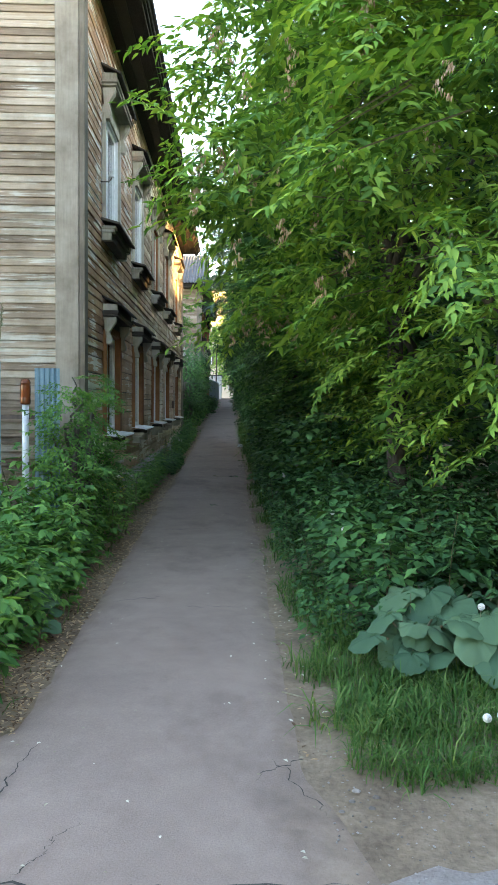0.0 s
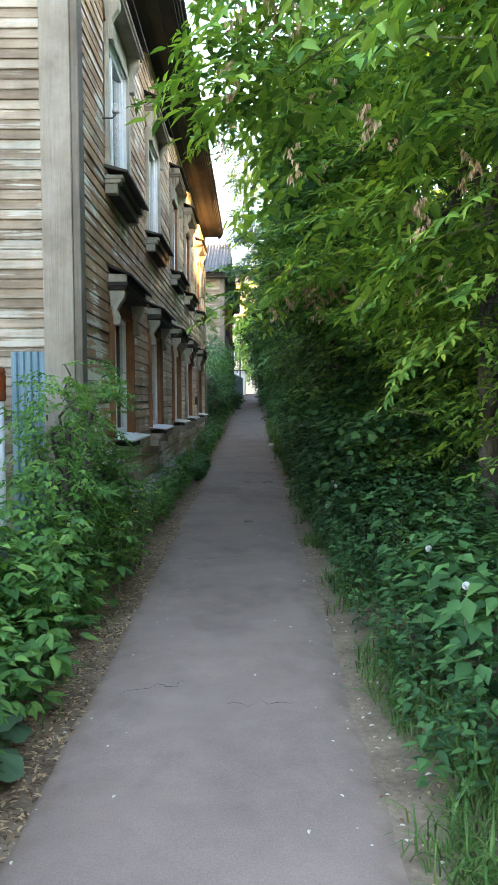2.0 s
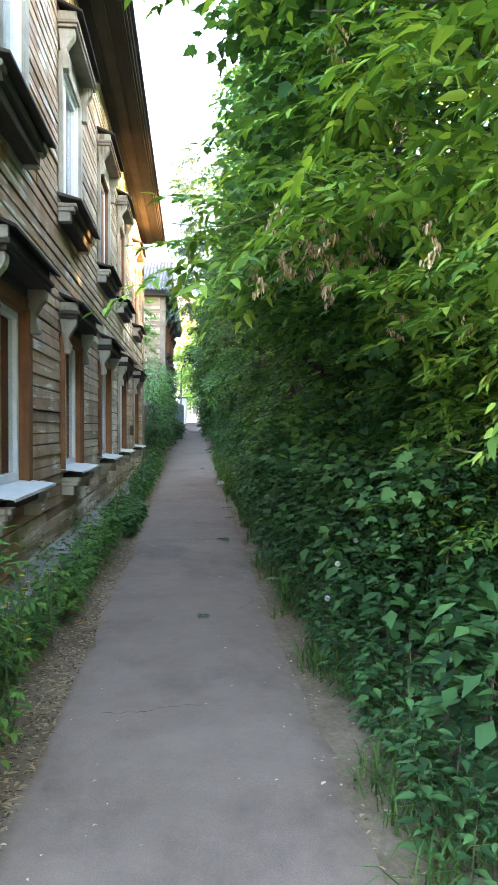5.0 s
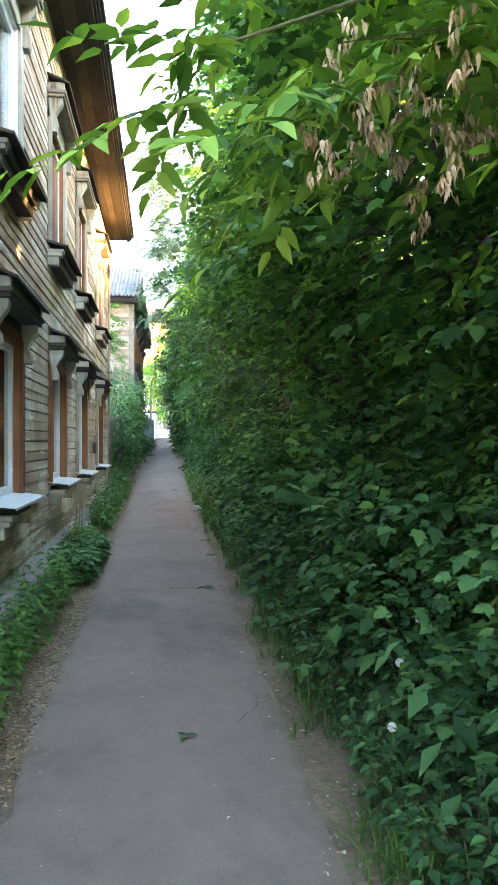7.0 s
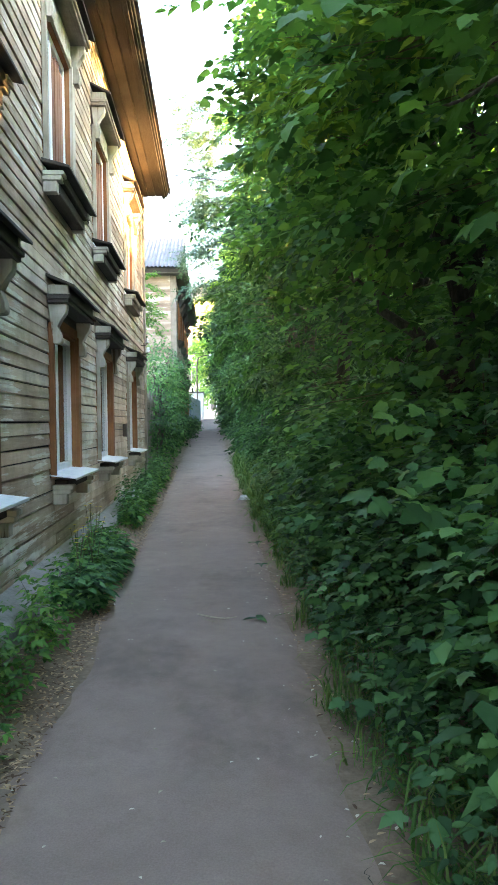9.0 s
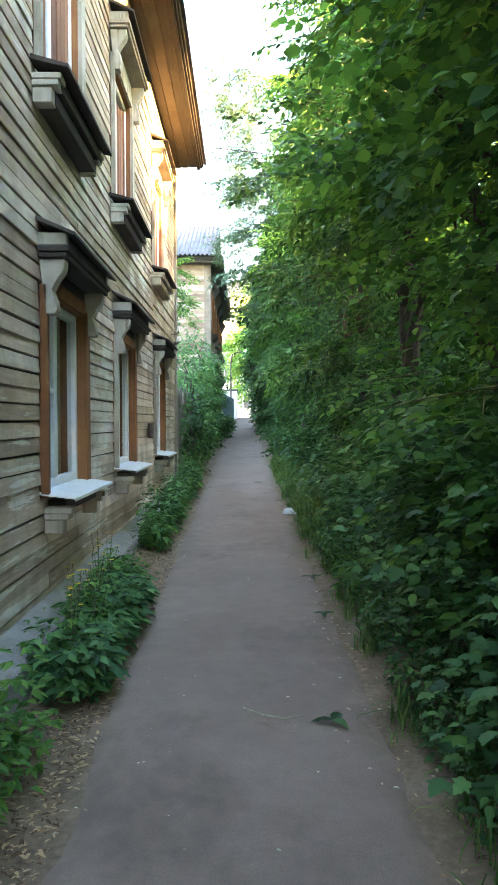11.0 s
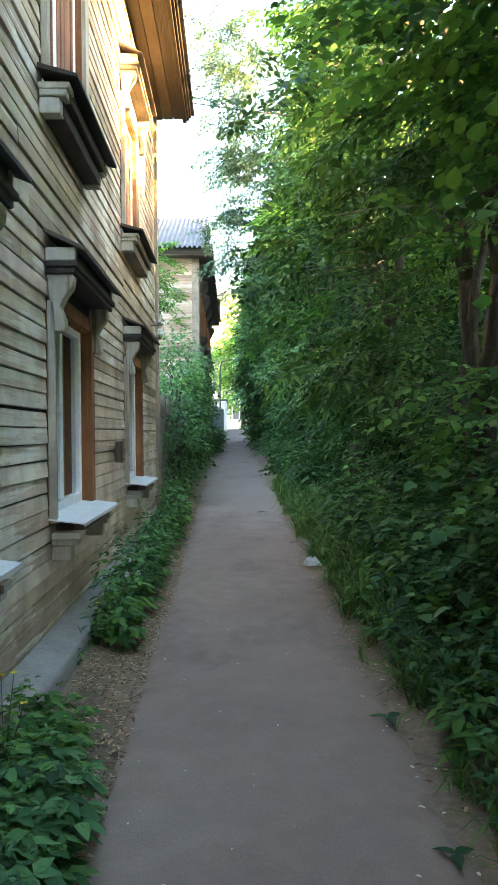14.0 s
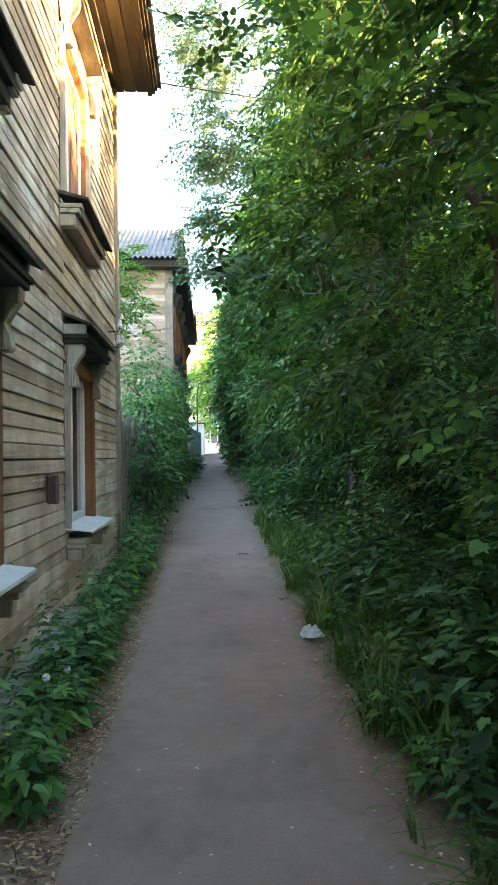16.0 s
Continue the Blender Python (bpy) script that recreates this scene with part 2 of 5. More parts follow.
wet_ = ramp(nt_, noise_node(nt_, 0.55, 5, 0.7, (1.4, 0.9, 1)), [(0.52, (1, 1, 1)), (0.66, (0.62, 0.61, 0.61))])
# soil trodden in from the verges
px_ = nt_.nodes.new("ShaderNodeSeparateXYZ")
nt_.links.new(nt_.nodes.new("ShaderNodeNewGeometry").outputs["Position"], px_.inputs[0])
off_ = maths(nt_, "ABSOLUTE", maths(nt_, "ADD", px_.outputs["X"], 0.355), 0.0)
soil_ = maths(nt_, "ADD", maths(nt_, "MULTIPLY", off_, 1.5), maths(nt_, "MULTIPLY", noise_node(nt_, 2.6, 6, 0.7, (1.6, 0.8, 1)), 0.8))
soil_ = ramp(nt_, maths(nt_, "MULTIPLY", soil_, 0.625), [(0.76, (0, 0, 0)), (0.95, (0.7, 0.7, 0.7))])
worn_ = ramp(nt_, d_, [(0.35, (0.15, 0.1, 0.068)), (0.65, (0.31, 0.225, 0.155))])
nt_.links.new(mix(nt_, soil_, mix(nt_, 0.8, col_, wet_, "MULTIPLY"), worn_), b_.inputs["Base Color"])
bump(nt_, b_, maths(nt_, "ADD", maths(nt_, "MULTIPLY", a_, 0.5), d_), 0.5, 0.008)
M["asphalt"] = m_
M["crack"] = plain("crack_dirt", [(0.02, 0.018, 0.015), (0.045, 0.04, 0.033), (0.07, 0.06, 0.05)], 30, 0.95)
M["dirt"] = plain("trodden_dirt", [(0.105, 0.072, 0.046), (0.22, 0.158, 0.105), (0.34, 0.262, 0.185)], 2.5, 0.95, bumpy=0.9, dist=0.03, fine=30)
M["gravel"] = plain("gravelly_dirt", [(0.185, 0.152, 0.134), (0.275, 0.23, 0.206), (0.38, 0.328, 0.298)], 4, 0.95, bumpy=1.0, dist=0.02, fine=55)


# ---- geometry helpers ----
class Geo:
    """Vertices and faces of one mesh."""

    def __init__(self):
        self.v, self.f = [], []

    def add(self, verts, faces):
        n = len(self.v)
        self.v += [tuple(p) for p in verts]
        self.f += [tuple(i + n for i in f) for f in faces]
        return self

    def box(self, x0, x1, y0, y1, z0, z1):
        return self.add([(x, y, z) for x in (x0, x1) for y in (y0, y1) for z in (z0, z1)],
                        [(0, 1, 3, 2), (4, 6, 7, 5), (0, 4, 5, 1), (2, 3, 7, 6), (0, 2, 6, 4), (1, 5, 7, 3)])

    def prism(self, profile, axis, a, b):
        """A closed profile of 2D points, extruded along an axis from a to b (x: (y, z), y: (x, z), z: (x, y))."""
        n = len(profile)
        put = {"x": lambda p, s: (s, p[0], p[1]), "y": lambda p, s: (p[0], s, p[1]), "z": lambda p, s: (p[0], p[1], s)}[axis]
        return self.add([put(p, s) for s in (a, b) for p in profile],
                        [tuple(range(n))[::-1], tuple(range(n, 2 * n))] + [(i, (i + 1) % n, n + (i + 1) % n, n + i) for i in range(n)])

    def tube(self, points, radii, sides=6):
        pts = [Vector(p) for p in points]
        rings = []
        for i, p in enumerate(pts):
            d = (pts[min(i + 1, len(pts) - 1)] - pts[max(i - 1, 0)]).normalized()
            u = d.cross(Vector((0.3, 0.9, 0.31)))
            if u.length < 1e-3:
                u = d.cross(Vector((1, 0, 0)))
            u.normalize()
            w = d.cross(u)
            rings.append([p + (u * math.cos(k * math.tau / sides) + w * math.sin(k * math.tau / sides)) * radii[i] for k in range(sides)])
        verts = [v for r in rings for v in r]
        faces = [(i * sides + k, i * sides + (k + 1) % sides, (i + 1) * sides + (k + 1) % sides, (i + 1) * sides + k)
                 for i in range(len(pts) - 1) for k in range(sides)]
        faces += [tuple(range(sides))[::-1], tuple(range(len(verts) - sides, len(verts)))]
        return self.add(verts, faces)

    def mesh(self, name, bevel=0.0, smooth=False):
        me = bpy.data.meshes.new(name)
        me.from_pydata(self.v, [], self.f)
        if bevel:
            bm = bmesh.new()
            bm.from_mesh(me)
            bmesh.ops.recalc_face_normals(bm, faces=bm.faces)
            bmesh.ops.bevel(bm, geom=[e for e in bm.edges if len(e.link_faces) == 2 and e.calc_face_angle(0) > 0.5],
                            offset=bevel, segments=1, affect="EDGES", clamp_overlap=True)
            bm.to_mesh(me)
            bm.free()
        else:
            bm = bmesh.new()
            bm.from_mesh(me)
            bmesh.ops.recalc_face_normals(bm, faces=bm.faces)
            bm.to_mesh(me)
            bm.free()
        if smooth:
            me.polygons.foreach_set("use_smooth", [True] * len(me.polygons))
        return me


def part(name, geo, mat, parent=None, label="", bevel=0.0, smooth=False):
    """One mesh object from a Geo (or a mesh), under a thing or a part."""
    me = geo.mesh(name, bevel, smooth) if isinstance(geo, Geo) else geo
    if not me.materials:
        me.materials.append(mat)
    ob = new(name, me)
    if parent:
        ob.parent = parent
    if label:
        ob["label"] = label
    return ob


def thing(name, label, category, at=(0, 0, 0), group="", kind=""):
    ob = tagged(new(name), label, category, group, kind)
    ob.location = at
    return ob


def ground_z(y):
    """The lane climbs gently away from its start."""
    if y < 0:
        return 0.0
    if y < 30:
        return 0.00065 * y * y
    return 0.585 + 0.039 * (min(y, 64.0) - 30)


PATH_L, PATH_R = -1.07, 0.36
rng = random.Random(7)

# ---- ground and path ----
g = Geo()
ys = [-300, -60, -20, -8, -3] + [i * 0.5 for i in range(0, 130)] + [65, 90, 140, 300, 700]
xs = [-400, -80, -25, -9, -5, -3.4, -2.6, -2.0] + [-1.7 + 0.15 * i for i in range(23)] + [2.2, 3, 4.5, 7, 12, 30, 90, 400]


def earth_z(x, y):
    z = ground_z(y)
    if PATH_L - 0.08 < x < PATH_R + 0.06 and y > 2:
        return z - 0.01
    if -6 < x < 8 and -4 < y < 64:
        z += 0.035 * noise.noise((x * 1.7, y * 1.3, 3.1)) + 0.012 * noise.noise((x * 6, y * 6, 1.0))
        if x > 1.2:
            z += min(x - 1.2, 2) * 0.06
        if x < -1.12 and y > 8:
            z += min(-1.12 - x, 0.3) * 0.25
        if y < 2.5:
            z -= 0.015
    return z


g.add([(x, y, earth_z(x, y)) for y in ys for x in xs],
      [(j * len(xs) + i, j * len(xs) + i + 1, (j + 1) * len(xs) + i + 1, (j + 1) * len(xs) + i) for j in range(len(ys) - 1) for i in range(len(xs) - 1)])
ground = tagged(part("ground", g, M["dirt"], smooth=True), "brown trodden dirt with dry leaf litter", "ground", kind="structure")

g = Geo()
rows_y = [-6 + 0.12 * i for i in range(int(70.5 / 0.12))]
N_ACROSS = 12
for y in rows_y:
    wob = lambda s: 0.07 * noise.noise((s, y * 0.55, 0)) + 0.035 * noise.noise((s, y * 2.3, 5)) + 0.015 * noise.noise((s, y * 8, 9))
    left, right = PATH_L + 0.02 + 1.6 * wob(1.0), PATH_R + wob(9.0)
    if y < 3.6:
        left -= (3.6 - y) * 0.5
    if y < 3.1:
        right += min(0.2, (3.1 - y) * 0.3)
    if y > 40:
        right += (y - 40) * 0.012
        left += (y - 40) * 0.006
    for i in range(N_ACROSS + 1):
        s = i / N_ACROSS
        edge = 1 - min(1, 9 * min(s, 1 - s))
        z = ground_z(y) + 0.012 - 0.028 * edge ** 2 + 0.006 * noise.noise((s * 2.5, y * 0.8, 2))
        g.v.append((left + (right - left) * s, y, z))
n = N_ACROSS + 1
g.f = [(j * n + i, j * n + i + 1, (j + 1) * n + i + 1, (j + 1) * n + i) for j in range(len(rows_y) - 1) for i in range(N_ACROSS)]
path = tagged(part("path", g, M["asphalt"], smooth=True), "narrow worn grey asphalt footpath with crumbling edges", "path", kind="structure")

# gravelly turning area in front of the path
g = Geo()
for j in range(15):
    for i in range(15):
        x, y = 0.22 + 6 * (i / 14) ** 1.6, -6 + 9.05 * j / 14
        y += 0.12 * noise.noise((x * 1.3, 1, y)) * (j == 14) - 0.05 * (j == 14) * i
        x += 0.06 * noise.noise((3, y * 2, 1)) * (i == 0)
        g.v.append((x, y, earth_z(x, y) + 0.014 - 0.05 * (j == 14) - 0.03 * (i == 0) + 0.006 * noise.noise((x * 3, y * 3, 0))))
g.f = [(j * 15 + i, j * 15 + i + 1, (j + 1) * 15 + i + 1, (j + 1) * 15 + i) for j in range(14) for i in range(14)]
tagged(part("gravel_area", g, M["gravel"], smooth=True), "pale gravelly dirt beside the path", "gravel", kind="structure")

# cracks in the asphalt
CRACKS = [((-1.6, 2.35), (0.45, 2.38), 0.012), ((-0.95, 2.7), (-0.85, 3.4), 0.006), ((0.2, 3.25), (0.4, 2.75), 0.006), ((0.1, 3.05), (0.38, 3.3), 0.007),
          ((-0.35, 5.66), (0.02, 5.68), 0.006), ((-0.9, 5.8), (-0.5, 5.95), 0.006), ((-0.7, 2.4), (-0.55, 2.75), 0.004), ((0.05, 11.0), (0.34, 11.5), 0.006),
          ((-0.8, 8.9), (-0.2, 9.05), 0.006), ((-0.9, 31), (0.3, 31.2), 0.015), ((-0.9, 46), (0.4, 46.1), 0.03)]
for k, ((xa, ya), (xb, yb), w) in enumerate(CRACKS):
    g = Geo()
    steps = 40
    for i in range(steps + 1):
        s = i / steps
        px = xa + (xb - xa) * s + 0.05 * noise.noise((s * 6, k, 0)) + 0.015 * noise.noise((s * 30, k, 3))
        py = ya + (yb - ya) * s + 0.06 * noise.noise((s * 6, k, 7)) + 0.02 * noise.noise((s * 30, k, 5))
        ww = 0.6 * w * (0.35 + abs(noise.noise((s * 14, k, 2))) * 1.6) * min(1, 6 * s, 6 * (1 - s))
        dx, dy = (0, ww) if abs(xb - xa) > abs(yb - ya) else (ww, 0)
        z = ground_z(py) + 0.0205
        g.v += [(px - dx, py - dy, z), (px + dx, py + dy, z)]
    g.f = [(2 * i, 2 * i + 1, 2 * i + 3, 2 * i + 2) for i in range(steps)]
    part("crack", g, M["crack"], path)

# ---- the two-storey wooden house beside the path ----
WX, HY0, HY1 = -1.60, 8.30, 25.45
SOFFIT, FLOOR0 = 6.45, 0.36
house = thing("wooden_house", "two-storey weathered timber house with carved window hoods", "house", (WX, HY0, 0))


def hpart(name, geo, mat, parent, label="", bevel=0.0, smooth=False):
    """A part of the house, given in world metres."""
    base = (WX, HY0, 0)
    geo.v = [(x - base[0], y - base[1], z - base[2]) for x, y, z in geo.v]
    return part(name, geo, mat, parent, label, bevel, smooth)


WIN_Y = [9.65, 12.55, 15.65, 18.42, 21.80]
WIN_W = 1.42
LOW_SILL, LOW_TOP, UP_SILL, UP_TOP = 1.16, 2.46, 3.84, 5.2
CAS = 0.13


def opening_rows():
    return [(LOW_SILL, LOW_TOP), (UP_SILL, UP_TOP)]


# backing wall with real openings
g = Geo()
zlev = [0.05, LOW_SILL, LOW_TOP, UP_SILL, UP_TOP, SOFFIT + 0.3]
for k in range(5):
    z0, z1 = zlev[k], zlev[k + 1]
    if k in (1, 3):
        edges = [HY0]
        for y in WIN_Y:
            edges += [y + CAS, y + WIN_W - CAS]
        edges.append(HY1)
        for a, b in zip(edges[::2], edges[1::2]):
            g.box(WX - 0.27, WX - 0.031, a, b, z0, z1)
    else:
        g.box(WX - 0.27, WX - 0.03, HY0, HY1, z0, z1)
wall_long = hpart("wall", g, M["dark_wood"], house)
g = Geo()
g.box(-10.5, WX - 0.27, HY0, HY0 + 0.24, 0.0, SOFFIT + 0.3)
g.box(-10.5, WX - 0.27, HY1 - 0.24, HY1, 0.0, SOFFIT + 0.3)
g.box(-10.74, -10.5, HY0, HY1, 0.0, SOFFIT + 0.3)
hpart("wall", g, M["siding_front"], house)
g = Geo()
g.box(-10.5, WX - 0.27, HY0 + 0.24, HY1 - 0.24, 0.3, 0.42).box(-10.5, WX - 0.27, HY0 + 0.24, HY1 - 0.24, 3.05, 3.2)
g.box(-4.6, -4.5, HY0 + 0.24, HY1 - 0.24, 0.42, SOFFIT).box(-10.5, WX - 0.27, HY0 + 0.24, HY1 - 0.24, SOFFIT + 0.05, SOFFIT + 0.15)
for y in (11.7, 14.7, 17.7, 20.8):
    g.box(-4.5, WX - 0.27, y, y + 0.1, 0.42, SOFFIT)
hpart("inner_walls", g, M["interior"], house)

# concrete plinth
g = Geo()
g.prism([(WX - 0.25, 0.0), (WX + 0.19, 0.0), (WX + 0.19, 0.39), (WX + 0.175, 0.415), (WX - 0.0, 0.48), (WX - 0.25, 0.49)], "y", HY0 + 0.1, HY1)
hpart("plinth", g, M["plinth"], house, "cracked grey concrete plinth", bevel=0.01)

# corner boards
for y0, y1, tag in ((HY0 - 0.035, HY0 + 0.14, 0), (HY1 - 0.12, HY1 + 0.03, 1)):
    g = Geo()
    g.box(WX - 0.02, WX + 0.045, y0, y1, 0.35, SOFFIT)
    hpart("corner_board", g, M["corner"], house, bevel=0.006)
g = Geo()
g.box(WX - 0.27, WX - 0.021, HY0 - 0.045, HY0 + 0.02, 0.3, SOFFIT)
hpart("corner_board", g, M["corner"], house, "wide grey weathered corner board", bevel=0.006)


# roof with overhanging boxed eave
g = Geo()
EA = WX + 0.5
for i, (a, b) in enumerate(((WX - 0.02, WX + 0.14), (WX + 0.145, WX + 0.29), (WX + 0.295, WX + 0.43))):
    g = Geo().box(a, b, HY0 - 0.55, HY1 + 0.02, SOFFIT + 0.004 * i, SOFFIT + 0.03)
    hpart("soffit", g, M["soffit"], house, "brown soffit board coloured dark for the shade under the eave", bevel=0.003)
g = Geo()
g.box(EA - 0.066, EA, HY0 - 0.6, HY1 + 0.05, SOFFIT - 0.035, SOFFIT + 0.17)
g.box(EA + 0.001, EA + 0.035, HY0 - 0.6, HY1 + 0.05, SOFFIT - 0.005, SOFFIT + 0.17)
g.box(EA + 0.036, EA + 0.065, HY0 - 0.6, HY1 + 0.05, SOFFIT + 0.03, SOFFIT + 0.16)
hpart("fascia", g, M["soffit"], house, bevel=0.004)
g = Geo()
# corrugated sheets
nw = 130
for s in range(2):
    x0, z0 = (EA + 0.115, SOFFIT + 0.1) if s == 0 else (-6.1, SOFFIT + 2.7)
    x1, z1 = (-6.1, SOFFIT + 2.7) if s == 0 else (-11.4, SOFFIT + 0.13)
    base = len(g.v)
    m = nw * 8
    for i in range(m + 1):
        y = HY0 - 0.7 + (HY1 - HY0 + 0.8) * i / m
        h = 0.028 * math.sin(i / 8 * math.tau)
        g.v += [(x0, y, z0 + h), (x1, y, z1 + h), (x0, y, z0 + h - 0.012), (x1, y, z1 + h - 0.012)]
    for i in range(m):
        a = base + 4 * i
        g.f += [(a, a + 4, a + 5, a + 1), (a + 2, a + 3, a + 7, a + 6), (a, a + 2, a + 6, a + 4)]
roof = hpart("roof", g, M["slate"], house, "grey corrugated fibre-cement roof", smooth=False)
for y in (HY0 - 0.02, HY1 - 0.04):
    hpart("gable", Geo().prism([(EA, SOFFIT + 0.1), (-11.2, SOFFIT + 0.1), (-6.1, SOFFIT + 2.62)], "y", y, y + 0.06), M["siding_front"], house)


def moulding(y0, y1, p, z0, z1, g):
    """A strip along the wall that stands p metres proud of it."""
    return g.box(WX + 0.003, WX + p, y0, y1, z0, z1)


def plan_window(y, zs, zt, style):
    a, b = y, y + WIN_W
    oa, ob = y + CAS, y + WIN_W - CAS
    upper = zs > 3
    sag = rng.uniform(-0.012, 0.012)
    frame_mat = M["white_frame"]
    # sash frame
    g = Geo()
    fx0, fx1 = WX - 0.105, WX - 0.035
    t = 0.065
    if style == "white":
        fx0, fx1, t = WX - 0.09, WX - 0.02, 0.075
    g.box(fx0, fx1, oa, oa + t, zs, zt).box(fx0, fx1, ob - t, ob, zs, zt)
    g.box(fx0, fx1, oa + t, ob - t, zs, zs + t).box(fx0, fx1, oa + t, ob - t, zt - t, zt)
    mid = oa + (ob - oa) * 0.42
    g.box(fx0 + 0.008, fx1 - 0.004, mid - 0.04, mid + 0.04, zs + t, zt - t)
    if not upper:
        zb = zs + (zt - zs) * 0.52
        g.box(fx0 + 0.012, fx1 - 0.01, oa + t, mid - 0.04, zb - 0.02, zb + 0.02)
    w = hpart("window", g, frame_mat, house, {"white": "white window with panes backed in the sky's reflected white", "plank": "window boarded up with reddish planks",
                                              "low": "white-framed window with brown casing and curtain"}[style], bevel=0.006)
    # panes
    if style != "plank":
        for ya, yb in ((oa + t, mid - 0.04), (mid + 0.04, ob - t)):
            g = Geo().box(fx0 + 0.03, fx0 + 0.036, ya, yb, zs + t, zt - t)
            pane = hpart("pane", g, M["glass"], w)
            pane.visible_shadow = False
        g = Geo()
        n = 60
        for i in range(n + 1):
            yy = oa + (ob - oa) * i / n
            xx = WX - 0.19 + 0.018 * math.sin(i * 0.9) + 0.008 * math.sin(i * 2.3)
            g.v += [(xx, yy, zs + 0.04), (xx, yy, zt - 0.03), (xx - 0.003, yy, zs + 0.04), (xx - 0.003, yy, zt - 0.03)]
        for i in range(n):
            if style == "low" and 0.40 < i / n < 0.47:
                continue
            k = 4 * i
            g.f += [(k, k + 1, k + 5, k + 4), (k + 2, k + 6, k + 7, k + 3)]
        # curtain below; upstairs a sheet in the colour of reflected sky
        hpart("curtain", g, M["curtain"] if style == "low" else M["sky_white"], w, smooth=True)
    else:
        yy, i = oa + 0.005, 0
        while yy < ob - 0.05:
            wd = rng.uniform(0.09, 0.13)
            ye = min(yy + wd, ob - 0.005)
            g = Geo().box(WX - 0.095 + rng.uniform(-0.008, 0.012), WX - 0.06 + rng.uniform(-0.006, 0.02), yy, ye - 0.005, zs + 0.01, zt - rng.uniform(0.02, 0.16))
            hpart("plank", g, M["redplank"], w, bevel=0.004)
            yy = ye
    # reveal lining and casing boards
    lin = M["brown"] if style != "white" else M["white_frame"]
    for yy0, yy1 in ((oa - 0.003, oa + 0.012), (ob - 0.012, ob + 0.003)):
        g = Geo().box(WX - 0.036, WX + 0.012, yy0, yy1, zs, zt)
        hpart("reveal", g, lin, w)
    g = Geo().box(WX - 0.036, WX + 0.012, oa + 0.012, ob - 0.012, zt - 0.012, zt + 0.003)
    hpart("reveal", g, lin, w)
    cmat = M["brown"] if style == "low" else M["pale_wood"]
    g = Geo().prism([(WX + 0.004, a + 0.03), (WX + 0.05, a + 0.03), (WX + 0.05, a + 0.06), (WX + 0.04, a + 0.065), (WX + 0.04, oa), (WX + 0.004, oa)], "z", zs - 0.03, zt + 0.03)
    hpart("casing", g, M["pale_wood"] if (upper or y > 17.5) else M["brown"], w, bevel=0.004)
    g = Geo().box(WX + 0.004, WX + 0.045, ob, b, zs - 0.03, zt + 0.03)
    hpart("casing", g, cmat if style != "plank" else M["pale_wood"], w, bevel=0.004)
    g = Geo().box(WX + 0.004, WX + 0.038, oa, ob, zt, zt + 0.1)
    hpart("casing", g, cmat, w, bevel=0.004)
    # hood: frieze, corbels, stepped cornice and a sloping weather board
    h0 = zt + (0.02 if upper else -0.04)
    g = Geo()
    moulding(oa, ob, 0.03, zt + 0.102, h0 + 0.32, g)
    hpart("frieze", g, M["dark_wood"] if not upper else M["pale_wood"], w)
    for yy in (a + 0.03, b - 0.09):
        foot = h0 - (0.16 if upper else 0.12)
        prof = [(0.003, foot), (0.06, foot), (0.075, h0 - 0.1), (0.068, h0 - 0.04), (0.082, h0 + 0.03), (0.12, h0 + 0.1), (0.155, h0 + 0.145),
                (0.165, h0 + 0.19), (0.165, h0 + 0.225), (0.003, h0 + 0.225)]
        g = Geo().prism([(WX + 0.04 * (z < h0) + p, z) for p, z in prof], "y", yy, yy + 0.11)
        hpart("corbel", g, M["pale_wood"], w, "pale carved corbel", bevel=0.005)
    g = Geo()
    moulding(a + 0.0, b + 0.05, 0.185, h0 + 0.226, h0 + 0.262, g)
    moulding(a - 0.015, b + 0.065, 0.205, h0 + 0.262, h0 + 0.30, g)
    moulding(a + 0.01, b + 0.04, 0.18, h0 + 0.30, h0 + 0.385, g)
    hpart("cornice", g, M["cornice"] if upper else M["dark_wood"], w, "stepped wooden cornice", bevel=0.006)
    for yy in (a + 0.005, b - 0.015):
        g = Geo().box(WX + 0.004, WX + 0.187, yy, yy + 0.06, h0 + 0.303, h0 + 0.384)
        hpart("cornice_end", g, M["pale_wood"], w, "flaking painted end block", bevel=0.005)
    g = Geo().prism([(WX + 0.003, h0 + 0.46 + sag), (WX + 0.25, h0 + 0.35), (WX + 0.25, h0 + 0.375), (WX + 0.003, h0 + 0.49 + sag)], "y", a - 0.04, b + 0.1)
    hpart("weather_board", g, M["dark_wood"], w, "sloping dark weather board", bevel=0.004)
    # sill
    if upper:
        g = Geo().prism([(WX + 0.003, zs + 0.005), (WX + 0.24, zs - 0.06), (WX + 0.24, zs - 0.085), (WX + 0.003, zs - 0.03)], "y", a - 0.06, b + 0.06)
        hpart("sill", g, M["dark_wood"], w, "dark sloping sill", bevel=0.004)
        g = Geo()
        moulding(a + 0.06, b - 0.0, 0.17, zs - 0.17, zs - 0.09, g)
        moulding(a + 0.06, b - 0.04, 0.13, zs - 0.26, zs - 0.17, g)
        hpart("sill_moulding", g, M["dark_wood"] if y < 21 else M["cornice"], w, bevel=0.006)
    else:
        tip = 0.225
        g = Geo().prism([(WX - 0.1, zs + 0.012), (WX + tip, zs - 0.03), (WX + tip, zs - 0.05), (WX + tip - 0.004, zs - 0.05), (WX + tip - 0.006, zs - 0.037), (WX - 0.1, zs + 0.004)],
                        "y", a + 0.015 + rng.uniform(-0.01, 0.01), b - 0.02)
